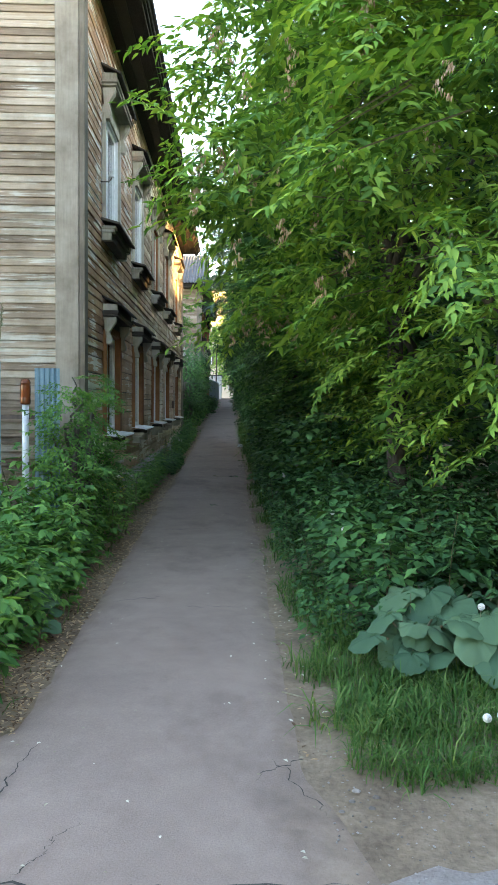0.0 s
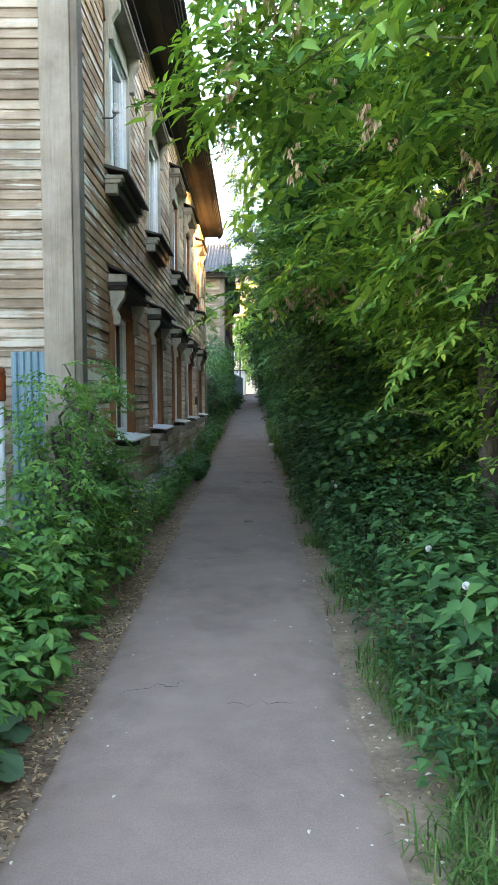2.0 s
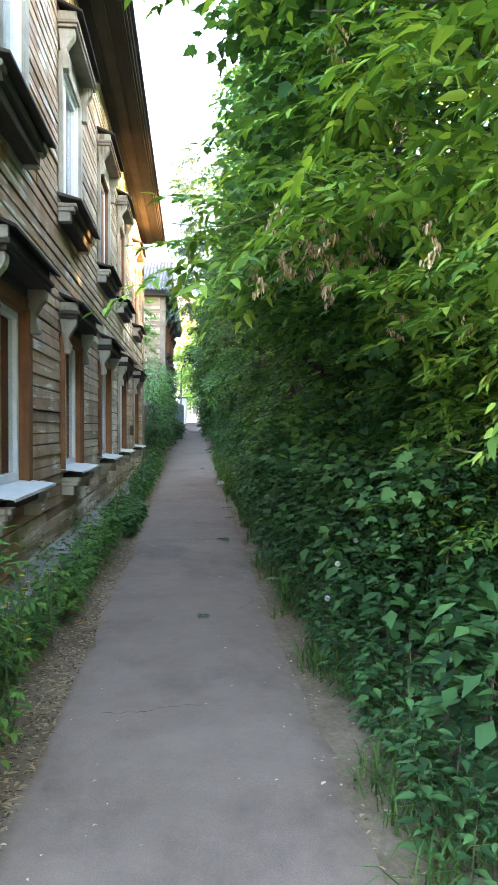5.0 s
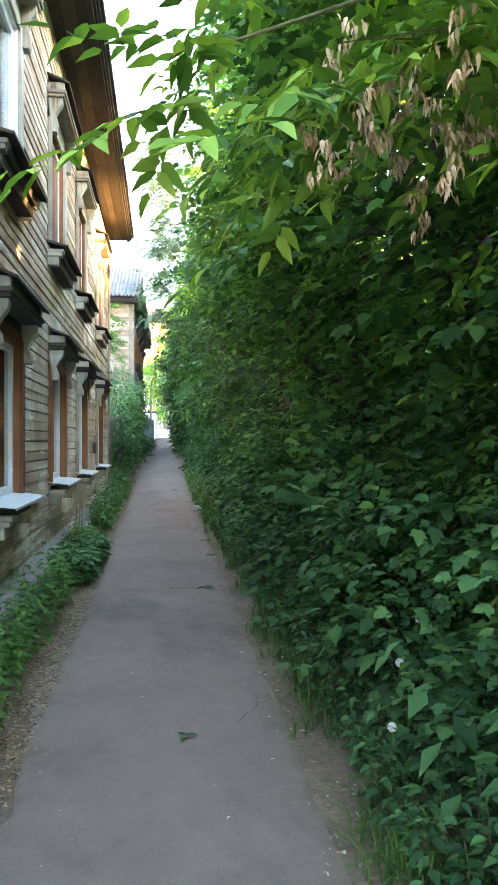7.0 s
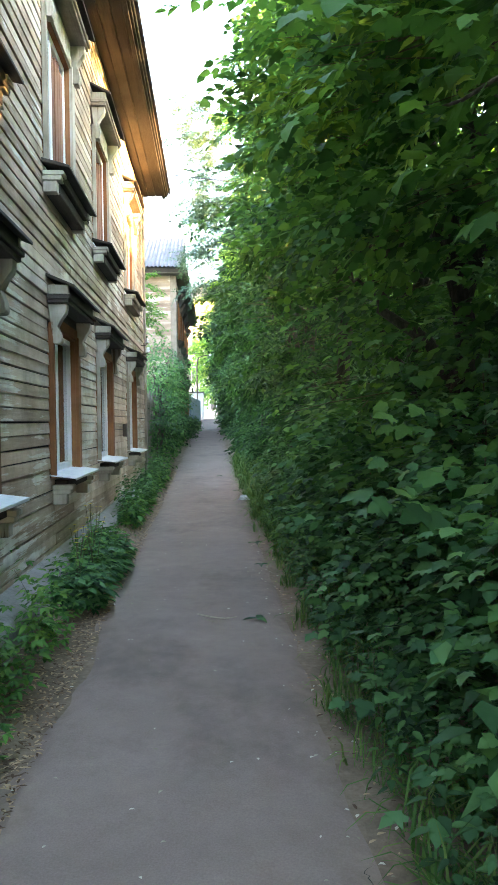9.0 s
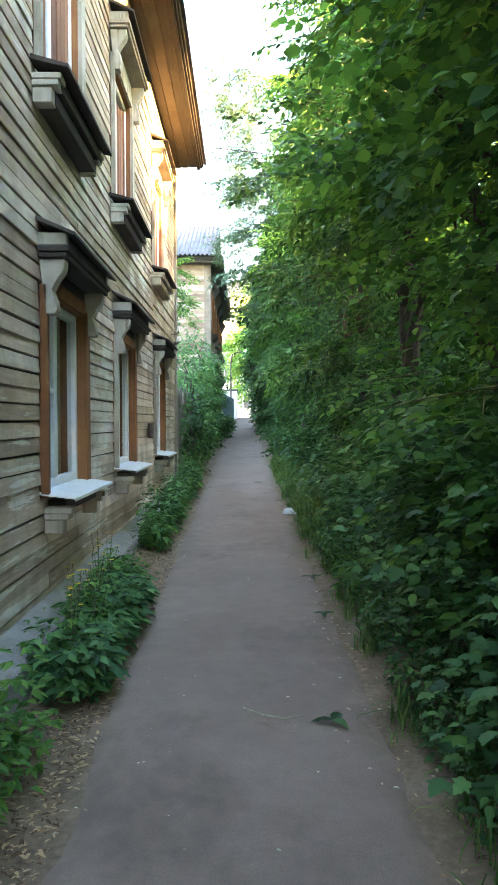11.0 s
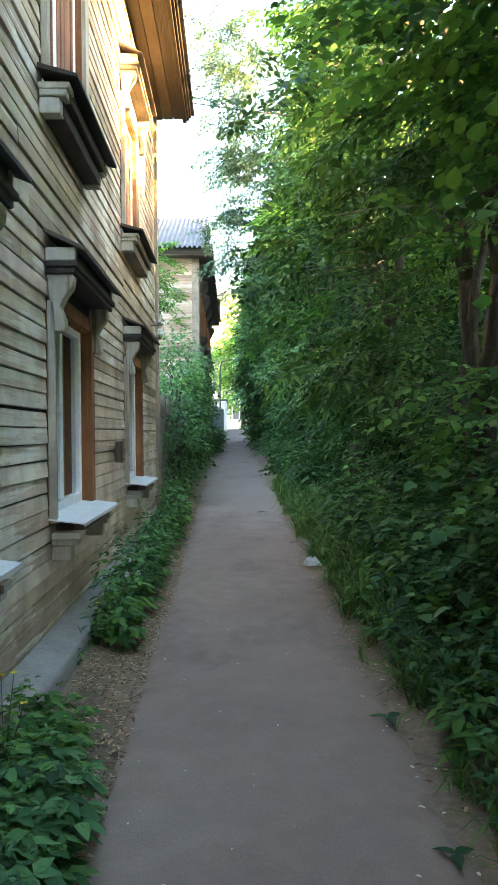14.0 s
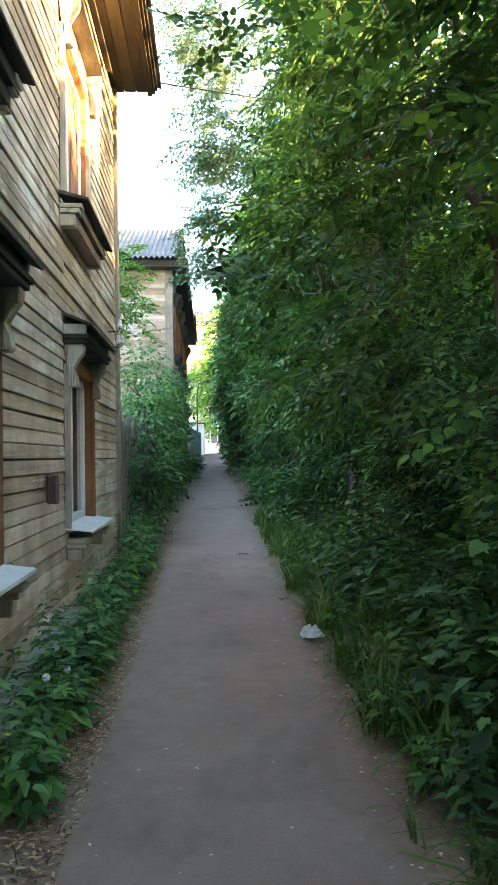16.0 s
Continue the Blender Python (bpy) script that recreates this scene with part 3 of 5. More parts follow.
        hpart("sill", g, M["white_metal"], w, "white sheet-metal window sill")
        g = Geo()
        moulding(a + 0.2, b - 0.02, 0.12, zs - 0.14, zs - 0.055, g)
        hpart("sill_moulding", g, M["dark_wood"], w, bevel=0.006)
    for yy in (a + (-0.03 if upper else 0.08), b - (0.12 if upper else 0.18)):
        g = Geo()
        moulding(yy, yy + 0.14, 0.185, zs - 0.135, zs - 0.095, g)
        moulding(yy + 0.005, yy + 0.135, 0.165, zs - 0.175, zs - 0.135, g)
        moulding(yy + 0.02, yy + 0.125, 0.125, zs - 0.27, zs - 0.175, g)
        hpart("sill_bracket", g, M["pale_wood"], w, "pale stepped sill bracket", bevel=0.006)


for i, y in enumerate(WIN_Y):
    plan_window(y, LOW_SILL, LOW_TOP, "low")
    plan_window(y - 0.08, UP_SILL, UP_TOP, "white" if i < 2 else "plank")


# siding boards of the long wall: lapped, each with its own length and slight unevenness
def board_mesh():
    g = Geo().prism([(0.0, 0.0), (0.031, 0.0), (0.034, 0.04), (0.028, 0.95), (0.024, 1.0), (0.0, 1.0)], "y", 0.0, 1.0)
    return g.mesh("board")


PITCH = 0.1
unit = board_mesh()
unit.materials.append(M["siding"])
stuff_g = Geo()


def wall_runs(z):
    """Stretches of the wall that are free of windows at height z."""
    for zs, zt in opening_rows():
        if zs - 0.06 < z < zt + 0.02:
            edges = [HY0 + 0.141]
            for y in WIN_Y:
                s = -0.08 if zs > 3 else 0.0
                edges += [y + s + 0.03, y + WIN_W + s]
            edges.append(HY1 - 0.121)
            return list(zip(edges[::2], edges[1::2]))
    return [(HY0 + 0.141, HY1 - 0.121)]


boards = []
z = FLOOR0 - 0.04
while z < SOFFIT - 0.02:
    for a, b in wall_runs(z):
        y = a
        while y < b - 0.01:
            ye = min(b, y + (rng.uniform(3.0, 5.5) if b - a > 6 else 9))
            if b - ye < 0.8:
                ye = b
            boards.append((y + 0.002, ye - 0.002, z))
            y = ye
    z += PITCH
for y0, y1, z in boards:
    h = min(PITCH - rng.uniform(0.005, 0.011), SOFFIT - 0.003 - z)
    x = WX - 0.032 + rng.uniform(-0.005, 0.008)
    dz = rng.uniform(-0.003, 0.003)
    if z < 3.35:
        ob = new("board", unit)
        ob.parent = wall_long
        ob.matrix_basis = Matrix.Translation((x - WX, y0 - HY0, z + dz)) @ Euler((rng.uniform(-0.003, 0.003), 0, rng.uniform(-0.001, 0.001))).to_matrix().to_4x4() @ Matrix.Diagonal((1, y1 - y0, h, 1))
    else:
        stuff_g.prism([(x, z + dz), (x + 0.031, z + dz), (x + 0.034, z + dz + 0.04 * h), (x + 0.028, z + dz + 0.95 * h), (x + 0.024, z + dz + h), (x, z + dz + h)], "y", y0, y1)
upper_boards = hpart("siding", stuff_g, M["siding"], wall_long)
upper_boards["kind"] = "stuff"
g = Geo()
z = 0.3
while z < SOFFIT - 0.03:
    y = HY0 - 0.0
    x = WX - 0.273
    while x > -8:
        xe = max(-8, x - rng.uniform(2.5, 5))
        o = rng.uniform(0.0, 0.006)
        h = min(0.094, SOFFIT - z)
        g.prism([(y, z), (y - 0.024 - o, z + 0.002), (y - 0.026 - o, z + 0.01), (y - 0.01 - o, z + h), (y, z + h)], "x", xe + 0.003, x)
        x = xe
    z += 0.08
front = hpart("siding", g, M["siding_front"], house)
front["kind"] = "stuff"

hpart("eave_box", Geo().box(WX - 0.02, EA - 0.068, HY0 - 0.54, HY1 + 0.01, SOFFIT + 0.031, SOFFIT + 0.1), M["dark_wood"], house)

# little iron and porcelain fixtures on the wall
fix = thing("meter_box", "small dark rusty metal box on the siding", "box", (WX + 0.01, 21.14, 1.5))
part("body", Geo().box(0.006, 0.06, -0.06, 0.06, -0.1, 0.1), M["iron"], fix, bevel=0.008)
part("lid", Geo().box(0.06, 0.068, -0.064, 0.064, -0.104, 0.104), M["iron"], fix, bevel=0.003)
for (y, z) in ((9.45, 4.25), (24.6, 3.2), (24.85, 3.05), (24.5, 3.0)):
    ins = thing("insulator", "porcelain insulator on an iron hook on the wall", "insulator", (WX + 0.01, y, z), "insulators on the house")
    part("hook", Geo().tube([(0, 0, 0), (0.1, 0, 0), (0.13, 0, 0.03), (0.13, 0, 0.07)], [0.008] * 4, 6), M["iron"], ins)
    part("bell", Geo().tube([(0.13, 0, 0.05), (0.13, 0, 0.07), (0.13, 0, 0.1), (0.13, 0, 0.12), (0.13, 0, 0.14)], [0.036, 0.034, 0.022, 0.028, 0.015], 10), M["porcelain"], ins, smooth=True)


# ---- second house further on ----
H2X, H2Y0, H2Y1, H2S = -1.42, 37.5, 52.0, 7.12
house_b = thing("wooden_house", "grey two-storey timber house with corrugated roof and shrubs at its foot", "house", (H2X, H2Y0, 0))


def bpart(name, geo, mat, parent, label="", bevel=0.0):
    geo.v = [(x - H2X, y - H2Y0, z) for x, y, z in geo.v]
    return part(name, geo, mat, parent, label, bevel)


bpart("wall", Geo().box(-10, H2X - 0.03, H2Y0 + 0.03, H2Y0 + 0.25, 0.5, H2S).box(H2X - 0.27, H2X - 0.03, H2Y0 + 0.25, H2Y1, 0.5, H2S)
      .box(-10, H2X - 0.27, H2Y1 - 0.25, H2Y1, 0.5, H2S).box(-10.2, -10, H2Y0, H2Y1, 0.5, H2S), M["siding_front"], house_b)
g = Geo()
z = 0.9
while z < H2S - 0.05:
    x = H2X - 0.2
    while x > -7:
        xe = max(-7, x - rng.uniform(2.5, 5))
        o = rng.uniform(0, 0.008)
        g.prism([(H2Y0 + 0.03, z), (H2Y0 - o, z), (H2Y0 + 0.018 - o, z + 0.105), (H2Y0 + 0.03, z + 0.105)], "x", xe + 0.004, x)
        x = xe
    z += 0.1
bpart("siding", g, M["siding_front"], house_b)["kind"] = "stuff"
g = Geo()
z = 0.9
while z < H2S - 0.05:
    o = rng.uniform(0, 0.006)
    g.prism([(H2X - 0.03, z), (H2X + o, z), (H2X - 0.018 + o, z + 0.105), (H2X - 0.03, z + 0.105)], "y", H2Y0 + 0.12, H2Y1)
    z += 0.1
bpart("siding", g, M["siding"], house_b)["kind"] = "stuff"
bpart("corner_board", Geo().box(H2X - 0.2, H2X + 0.02, H2Y0 - 0.03, H2Y0 + 0.03, 0.9, H2S).box(H2X - 0.02, H2X + 0.03, H2Y0 + 0.031, H2Y0 + 0.15, 0.9, H2S), M["corner"], house_b, bevel=0.005)
bpart("soffit", Geo().box(H2X + 0.03, H2X + 0.45, H2Y0 - 0.4, H2Y1 + 0.3, H2S - 0.02, H2S + 0.03).box(-10, H2X + 0.03, H2Y0 - 0.4, H2Y0 - 0.031, H2S - 0.02, H2S + 0.03), M["dark_wood"], house_b)
bpart("fascia", Geo().box(H2X + 0.45, H2X + 0.49, H2Y0 - 0.44, H2Y1 + 0.3, H2S - 0.05, H2S + 0.2).box(-10, H2X + 0.45, H2Y0 - 0.44, H2Y0 - 0.4, H2S - 0.0, H2S + 0.2), M["dark_wood"], house_b)
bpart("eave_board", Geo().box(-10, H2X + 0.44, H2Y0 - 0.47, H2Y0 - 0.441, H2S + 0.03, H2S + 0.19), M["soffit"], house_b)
RIDGE_Y, RIDGE_Z, RAKE_X = 41.2, H2S + 2.3, H2X + 0.26
g = Geo()
m = 60 * 8
for i in range(m + 1):
    x = RAKE_X - 9 * i / m
    h = 0.035 * math.sin(i / 8 * math.tau)
    g.v += [(x, H2Y0 - 0.62, H2S + 0.2 + h), (x, RIDGE_Y, RIDGE_Z + h), (x, RIDGE_Y + 5, H2S + 0.2 + h)]
for i in range(m):
    a = 3 * i
    g.f += [(a, a + 3, a + 4, a + 1), (a + 1, a + 4, a + 5, a + 2)]
bpart("roof", g, M["slate"], house_b, "grey corrugated roof slope")
bpart("gable", Geo().prism([(H2Y0 - 0.5, H2S + 0.2), (RIDGE_Y + 4.5, H2S + 0.2), (RIDGE_Y, RIDGE_Z - 0.03)], "x", RAKE_X - 0.1, RAKE_X - 0.05), M["dark_wood"], house_b)
bpart("side_roof", Geo().prism([(H2X + 0.56, H2S + 0.17), (H2X - 3.5, H2S + 1.2), (H2X - 3.5, H2S + 1.25), (H2X + 0.56, H2S + 0.22)], "y", RIDGE_Y + 4.6, H2Y1 + 0.4), M["slate"], house_b)
for yb in (38.9, 41.6, 44.4, 47.2, 50.0):
    for zs in (2.0, 4.9):
        # solid block whose dim colour stands for the unlit room behind glass
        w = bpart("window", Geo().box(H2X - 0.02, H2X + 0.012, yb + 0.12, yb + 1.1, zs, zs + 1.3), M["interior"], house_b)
        for ya in (yb, yb + 1.1):
            bpart("casing", Geo().box(H2X + 0.012, H2X + 0.05, ya, ya + 0.14, zs - 0.05, zs + 1.4), M["brown"], w)
        bpart("hood", Geo().prism([(H2X + 0.01, zs + 1.4), (H2X + 0.06, zs + 1.4), (H2X + 0.16, zs + 1.6), (H2X + 0.25, zs + 1.75), (H2X + 0.01, zs + 1.85)], "y", yb - 0.1, yb + 1.34), M["dark_wood"], w)
        bpart("sill", Geo().prism([(H2X + 0.01, zs - 0.02), (H2X + 0.22, zs - 0.07), (H2X + 0.14, zs - 0.2), (H2X + 0.01, zs - 0.25)], "y", yb - 0.05, yb + 1.3), M["dark_wood"], w)

# picket fence between the houses
fence = thing("picket_fence", "old grey picket fence overgrown with shrubs", "fence", (-1.68, 25.6, 0))
g = Geo().box(-0.02, 0.02, 0, 11.7, 1.1, 1.18).box(-0.02, 0.02, 0, 11.7, 2.0, 2.08)
part("rail", g, M["fencewood"], fence)
yy = 0.0
picket = Geo().prism([(-0.05, 0.0), (0.05, 0.0), (0.05, 1.0), (0.0, 1.05), (-0.05, 1.0)], "x", 0.02, 0.045).mesh("picket")
picket.materials.append(M["fencewood"])
while yy < 11.7:
    ob = new("picket", picket)
    ob.parent = fence
    gz = ground_z(25.6 + yy)
    ob.matrix_basis = Matrix.Translation((rng.uniform(0, 0.01), yy, gz - 0.03)) @ Euler((rng.uniform(-0.03, 0.03), rng.uniform(-0.02, 0.02), 0)).to_matrix().to_4x4() @ Matrix.Diagonal((1, 1, 1.75 + rng.uniform(-0.08, 0.1), 1))
    yy += rng.uniform(0.115, 0.14)


def corrugated(length, height, pitch=0.075, depth=0.012):
    """A corrugated sheet along x, standing on z = 0."""
    g = Geo()
    n = int(length / pitch * 6)
    for i in range(n + 1):
        x = length * i / n
        k = (i % 6) / 6
        d = depth * (1 if k < 0.5 else -1)
        g.v += [(x, d, 0), (x, d, height), (x, d + 0.003, 0), (x, d + 0.003, height)]
    for i in range(n):
        a = 4 * i
        g.f += [(a, a + 4, a + 5, a + 1), (a + 2, a + 3, a + 7, a + 6), (a + 1, a + 5, a + 7, a + 3)]
    return g


# blue sheet fence and post at the near corner of the house
bf = thing("sheet_metal_fence", "faded blue corrugated metal fence panels", "fence", (-1.63, 7.38, 0))
part("sheet", corrugated(0.245, 1.86, 0.05), M["blue_sheet"], bf).matrix_basis = pose(-0.245, 0, 0.03)
part("sheet", corrugated(2.4, 1.92, 0.05), M["blue_sheet"], bf).matrix_basis = pose(-2.97, 0.02, 0.03)
part("rail", Geo().box(-2.9, 0, 0.02, 0.05, 0.5, 0.54).box(-2.9, 0, 0.02, 0.05, 1.4, 1.44), M["iron"], bf)
post = thing("fence_post", "pale painted pipe post with a brown plastic bottle upturned on top", "post", (-1.955, 7.36, 0))
part("pipe", Geo().tube([(0, 0, 0), (0, 0, 0.8), (0, 0, 1.6)], [0.032] * 3, 12), M["pipe"], post, smooth=True)
part("bottle", Geo().tube([(0, 0, 1.54), (0, 0, 1.56), (0, 0, 1.60), (0, 0, 1.61), (0, 0, 1.62), (0, 0, 1.72), (0, 0, 1.735), (0, 0, 1.74), (0, 0, 1.75), (0, 0, 1.775), (0, 0, 1.785)],
                        [0.046, 0.05, 0.05, 0.046, 0.05, 0.05, 0.046, 0.05, 0.05, 0.042, 0.025], 14), M["bottle"], post, "upturned brown plastic bottle", smooth=True)

# blue fence, white wall, lamp and buildings at the far end
ff = thing("sheet_metal_fence", "blue corrugated metal fence along the far path", "fence", (-1.32, 52.2, 1.2))
part("sheet", corrugated(9.0, 1.75, 0.2, 0.02), M["blue_sheet"], ff).matrix_basis = pose(0, 0, 0.2, 0, 0, 87)
for k in range(4):
    part("post", Geo().box(-0.12, -0.06, 0.4 + 2.7 * k, 0.46 + 2.7 * k, 0, 2.0), M["iron"], ff)
ww = thing("garage", "low white rendered garage at the end of the lane", "garage", (-0.9, 61.6, 1.7))
part("wall", Geo().box(-4, 0.25, 0, 4, 0, 2.0), M["whitewall"], ww, bevel=0.01)
part("roof", Geo().box(-4.1, 0.33, -0.1, 4.1, 2.0, 2.1), M["slate"], ww)
apt = thing("apartment_building", "cream plastered apartment block in low sunlight", "building", (-8, 92, 1.9))
part("wall", Geo().box(-12, 13, 0, 10, 0, 13), M["plaster"], apt)
part("roof", Geo().prism([(-0.5, 13), (10.5, 13), (5, 15.5)], "x", -12.5, 13.5), M["slate"], apt)
for fl in range(4):
    for k in range(9):
        x0 = -11 + 2.7 * k
        # no glass here: the dim room is painted on a solid block
        w = part("window", Geo().box(x0, x0 + 1.3, -0.06, 0.0, 1.2 + 3 * fl, 2.8 + 3 * fl), M["interior"], apt)
        part("frame", Geo().box(x0 - 0.08, x0, -0.09, 0, 1.15 + 3 * fl, 2.85 + 3 * fl).box(x0 + 1.3, x0 + 1.38, -0.09, 0, 1.15 + 3 * fl, 2.85 + 3 * fl)
             .box(x0, x0 + 1.3, -0.09, 0, 2.8 + 3 * fl, 2.85 + 3 * fl).box(x0 + 0.62, x0 + 0.68, -0.09, 0, 1.2 + 3 * fl, 2.8 + 3 * fl), M["white_frame"], w)
lamp = thing("street_lamp", "thin grey street lamp at the end of the lane", "lamp", (-1.05, 63.5, 1.9))
part("pole", Geo().tube([(0, -2.2, 0), (0, -2.2, 3.6), (0.1, -2.2, 4.2)], [0.06, 0.045, 0.04], 8), M["iron"], lamp)
part("arm", Geo().tube([(0.1, -2.2, 4.2), (0.5, -2.2, 4.35), (0.9, -2.2, 4.38)], [0.03, 0.03, 0.03], 6), M["iron"], lamp)
part("head", Geo().tube([(0.85, -2.2, 4.38), (1.0, -2.2, 4.4), (1.3, -2.2, 4.38)], [0.05, 0.1, 0.04], 8), M["porcelain"], lamp)

# overhead cable from the eave across the lane
cab = Geo()
pts = [(-1.2 + 14.2 * s, 27.5 + 3.0 * s, 7.6 + 0.9 * s - 1.2 * 4 * s * (1 - s) * 0.35) for s in [i / 24 for i in range(25)]]
cab.tube(pts, [0.012] * 25, 5)
tagged(part("overhead_cable", cab, M["cable"]), "thin black overhead cable crossing the lane", "cable")


# ---- plants ----
prng = np.random.RandomState(11)


def leaflet(length, width, fine):
    """A pointed leaflet along +x, folded a little at its midrib: vertices and triangles."""
    if fine == 2:
        v = [(0, 0, 0), (0.08, 0.26, 0.03), (0.27, 0.42, 0.055), (0.5, 0.36, 0.045), (0.72, 0.2, 0.0), (1, 0, -0.14),
             (0.72, -0.2, 0.0), (0.5, -0.36, 0.045), (0.27, -0.42, 0.055), (0.08, -0.26, 0.03), (0.45, 0, -0.03)]
        f = [(10, (i + 1) % 10, i) for i in range(10)]
    elif fine == 4:
        # five-lobed maple blade
        v = [(0, 0, 0), (-0.06, 0.24, 0.02), (0.08, 0.44, -0.03), (0.24, 0.4, 0.03), (0.42, 0.66, -0.06), (0.48, 0.34, 0.05), (0.68, 0.3, 0.02), (1, 0, -0.14),
             (0.68, -0.3, 0.02), (0.48, -0.34, 0.05), (0.42, -0.66, -0.06), (0.24, -0.4, 0.03), (0.08, -0.44, -0.03), (-0.06, -0.24, 0.02), (0.4, 0, -0.01)]
        f = [(14, (i + 1) % 14, i) for i in range(14)]
    elif fine == 3:
        v = [(0, 0, 0), (0.1, 0.3, 0.03), (0.34, 0.47, 0.06), (0.6, 0.38, 0.045), (0.82, 0.17, -0.02), (1, 0, -0.12), (0.82, -0.17, -0.02), (0.6, -0.38, 0.045), (0.34, -0.47, 0.06), (0.1, -0.3, 0.03), (0.45, 0, -0.03)]
        f = [(10, (i + 1) % 10, i) for i in range(10)]
    elif fine == 1:
        v = [(0, 0, 0), (0.2, 0.4, 0.05), (0.55, 0.34, 0.04), (1, 0, -0.12), (0.55, -0.34, 0.04), (0.2, -0.4, 0.05), (0.42, 0, -0.03)]
        f = [(6, (i + 1) % 6, i) for i in range(6)]
    else:
        v = [(0, 0, 0), (0.42, 0.46, 0.07), (1, 0, -0.1), (0.42, -0.46, 0.07)]
        f = [(0, 2, 1), (0, 3, 2)]
    return np.array(v) * (length, width, length), np.array(f)


def turn(yaw, pitch, roll=0.0):
    """Rotation matrices from arrays of angles (radians): yaw about z, pitch lifts +x, roll about +x."""
    yaw, pitch, roll = (np.atleast_1d(np.asarray(a, float)) for a in (yaw, pitch, roll))
    yaw, pitch, roll = np.broadcast_arrays(yaw, pitch, roll)
    z, o = np.zeros_like(yaw), np.ones_like(yaw)
    rz = np.stack([np.cos(yaw), -np.sin(yaw), z, np.sin(yaw), np.cos(yaw), z, z, z, o], -1).reshape(-1, 3, 3)
    ry = np.stack([np.cos(pitch), z, -np.sin(pitch), z, o, z, np.sin(pitch), z, np.cos(pitch)], -1).reshape(-1, 3, 3)
    rx = np.stack([o, z, z, z, np.cos(roll), -np.sin(roll), z, np.sin(roll), np.cos(roll)], -1).reshape(-1, 3, 3)
    return rz @ ry @ rx


def scatter(template, rot, pos, scale):
    """Copies of a template (vertices, triangles) at many poses, as one pair of arrays."""
    v, f = template
    scale = np.broadcast_to(np.asarray(scale, float), (len(pos),))
    out = np.einsum("nij,vj->nvi", rot, v) * scale[:, None, None] + np.asarray(pos)[:, None, :]
    faces = f[None] + (np.arange(len(pos)) * len(v))[:, None, None]
    return out.reshape(-1, 3), faces.reshape(-1, 3)


def join(pairs):
    vs, fs, n = [], [], 0
    for v, f in pairs:
        vs.append(v)
        fs.append(f + n)
        n += len(v)
    return np.concatenate(vs), np.concatenate(fs)


def leaf_mesh(name, pair, mat):
    v, f = pair
    me = bpy.data.meshes.new(name)
    me.vertices.add(len(v))
    me.vertices.foreach_set("co", np.ascontiguousarray(v, dtype=np.float32).ravel())
    me.loops.add(f.size)
    me.loops.foreach_set("vertex_index", np.ascontiguousarray(f, dtype=np.int32).ravel())
    me.polygons.add(len(f))
    me.polygons.foreach_set("loop_start", np.arange(0, f.size, 3, dtype=np.int32))
    me.update(calc_edges=True)
    me.materials.append(mat)
    return me


def spray(leaves, leaflets, size, fine, length=0.45, wide=0.46):
    """A twig along +x with compound leaves on both sides, drooping."""
    one = leaflet(size, size * wide, fine)
    pairs = []
    for i in range(leaves):
        s = (i + 0.4) / leaves
        base = np.array([length * s, 0, -0.18 * length * s * s])
        side = 1 if i % 2 else -1
        yaw = side * prng.uniform(0.5, 1.1) if i < leaves - 1 else 0.0
        pitch = prng.uniform(-0.35, 0.15)
        axis = turn(yaw, pitch)[0]
        for k in range(leaflets):
            if k == 0:
                off, y2 = size * 1.15, 0.0
            else:
                off, y2 = size * (0.55 if k < 3 else 0.95), (0.95 if k % 2 else -0.95)
            if k > 2:
                off = size * 0.25
            p = base + axis @ np.array([off, 0, 0])
            r = turn(yaw + y2 + prng.uniform(-0.2, 0.2), prng.uniform(-0.5, 0.12), prng.uniform(-0.4, 0.4))
            pairs.append(scatter(one, r, p[None], prng.uniform(0.75, 1.15)))
    return join(pairs)


SPRAY_FINE = [spray(7, 5, 0.088, 1, 0.5, 0.46) for _ in range(5)]
SPRAY_MID = [spray(8, 4, 0.095, 1) for _ in range(4)]
SPRAY_LOW = [spray(8, 4, 0.1, 1) for _ in range(4)]
SPRAY_FAR = [spray(8, 3, 0.135, 0) for _ in range(4)]
LOBED = [spray(9, 1, 0.088, 4, 0.4, 0.95) for _ in range(5)]
MAPLE = [spray(11, 1, 0.105, 4, 0.5, 0.95) for _ in range(5)]
SHRUB = [spray(11, 1, 0.105, 1, 0.5, 0.85) for _ in range(4)]
SPRAY_THIN = [spray(8, 4, 0.1, 0) for _ in range(4)]
ROUND_MID = [spray(10, 2, 0.088, 3, 0.5, 0.82) for _ in range(4)]


def sprays(templates, pos, yaw, pitch, scale):
    pos = np.asarray(pos)
    n = len(pos)
    pick = prng.randint(0, len(templates), n)
    out = []
    for k, t in enumerate(templates):
        w = pick == k
        if w.any():
            out.append(scatter(t, turn(yaw[w], pitch[w], prng.uniform(-0.5, 0.5, w.sum())), pos[w], scale[w]))
    return join(out)


# gaps in the crowns through which the low sun reaches the house
SUN_GAPS = [(Vector((-1.45, 22.7, 5.75)), 1.3, 1.25), (Vector((-1.4, 13.5, 3.65)), 0.8, 0.6)]


def sunny(p):
    """True where foliage stands in one of the gaps."""
    p = np.asarray(p)
    out = np.zeros(len(p), bool)
    side = Vector((TO_SUN.y, -TO_SUN.x, 0)).normalized()
    up = side.cross(TO_SUN).normalized()
    for c, a, b in SUN_GAPS:
        d = p - np.array(c)
        u, w, s = d @ np.array(side), d @ np.array(up), d @ np.array(TO_SUN)
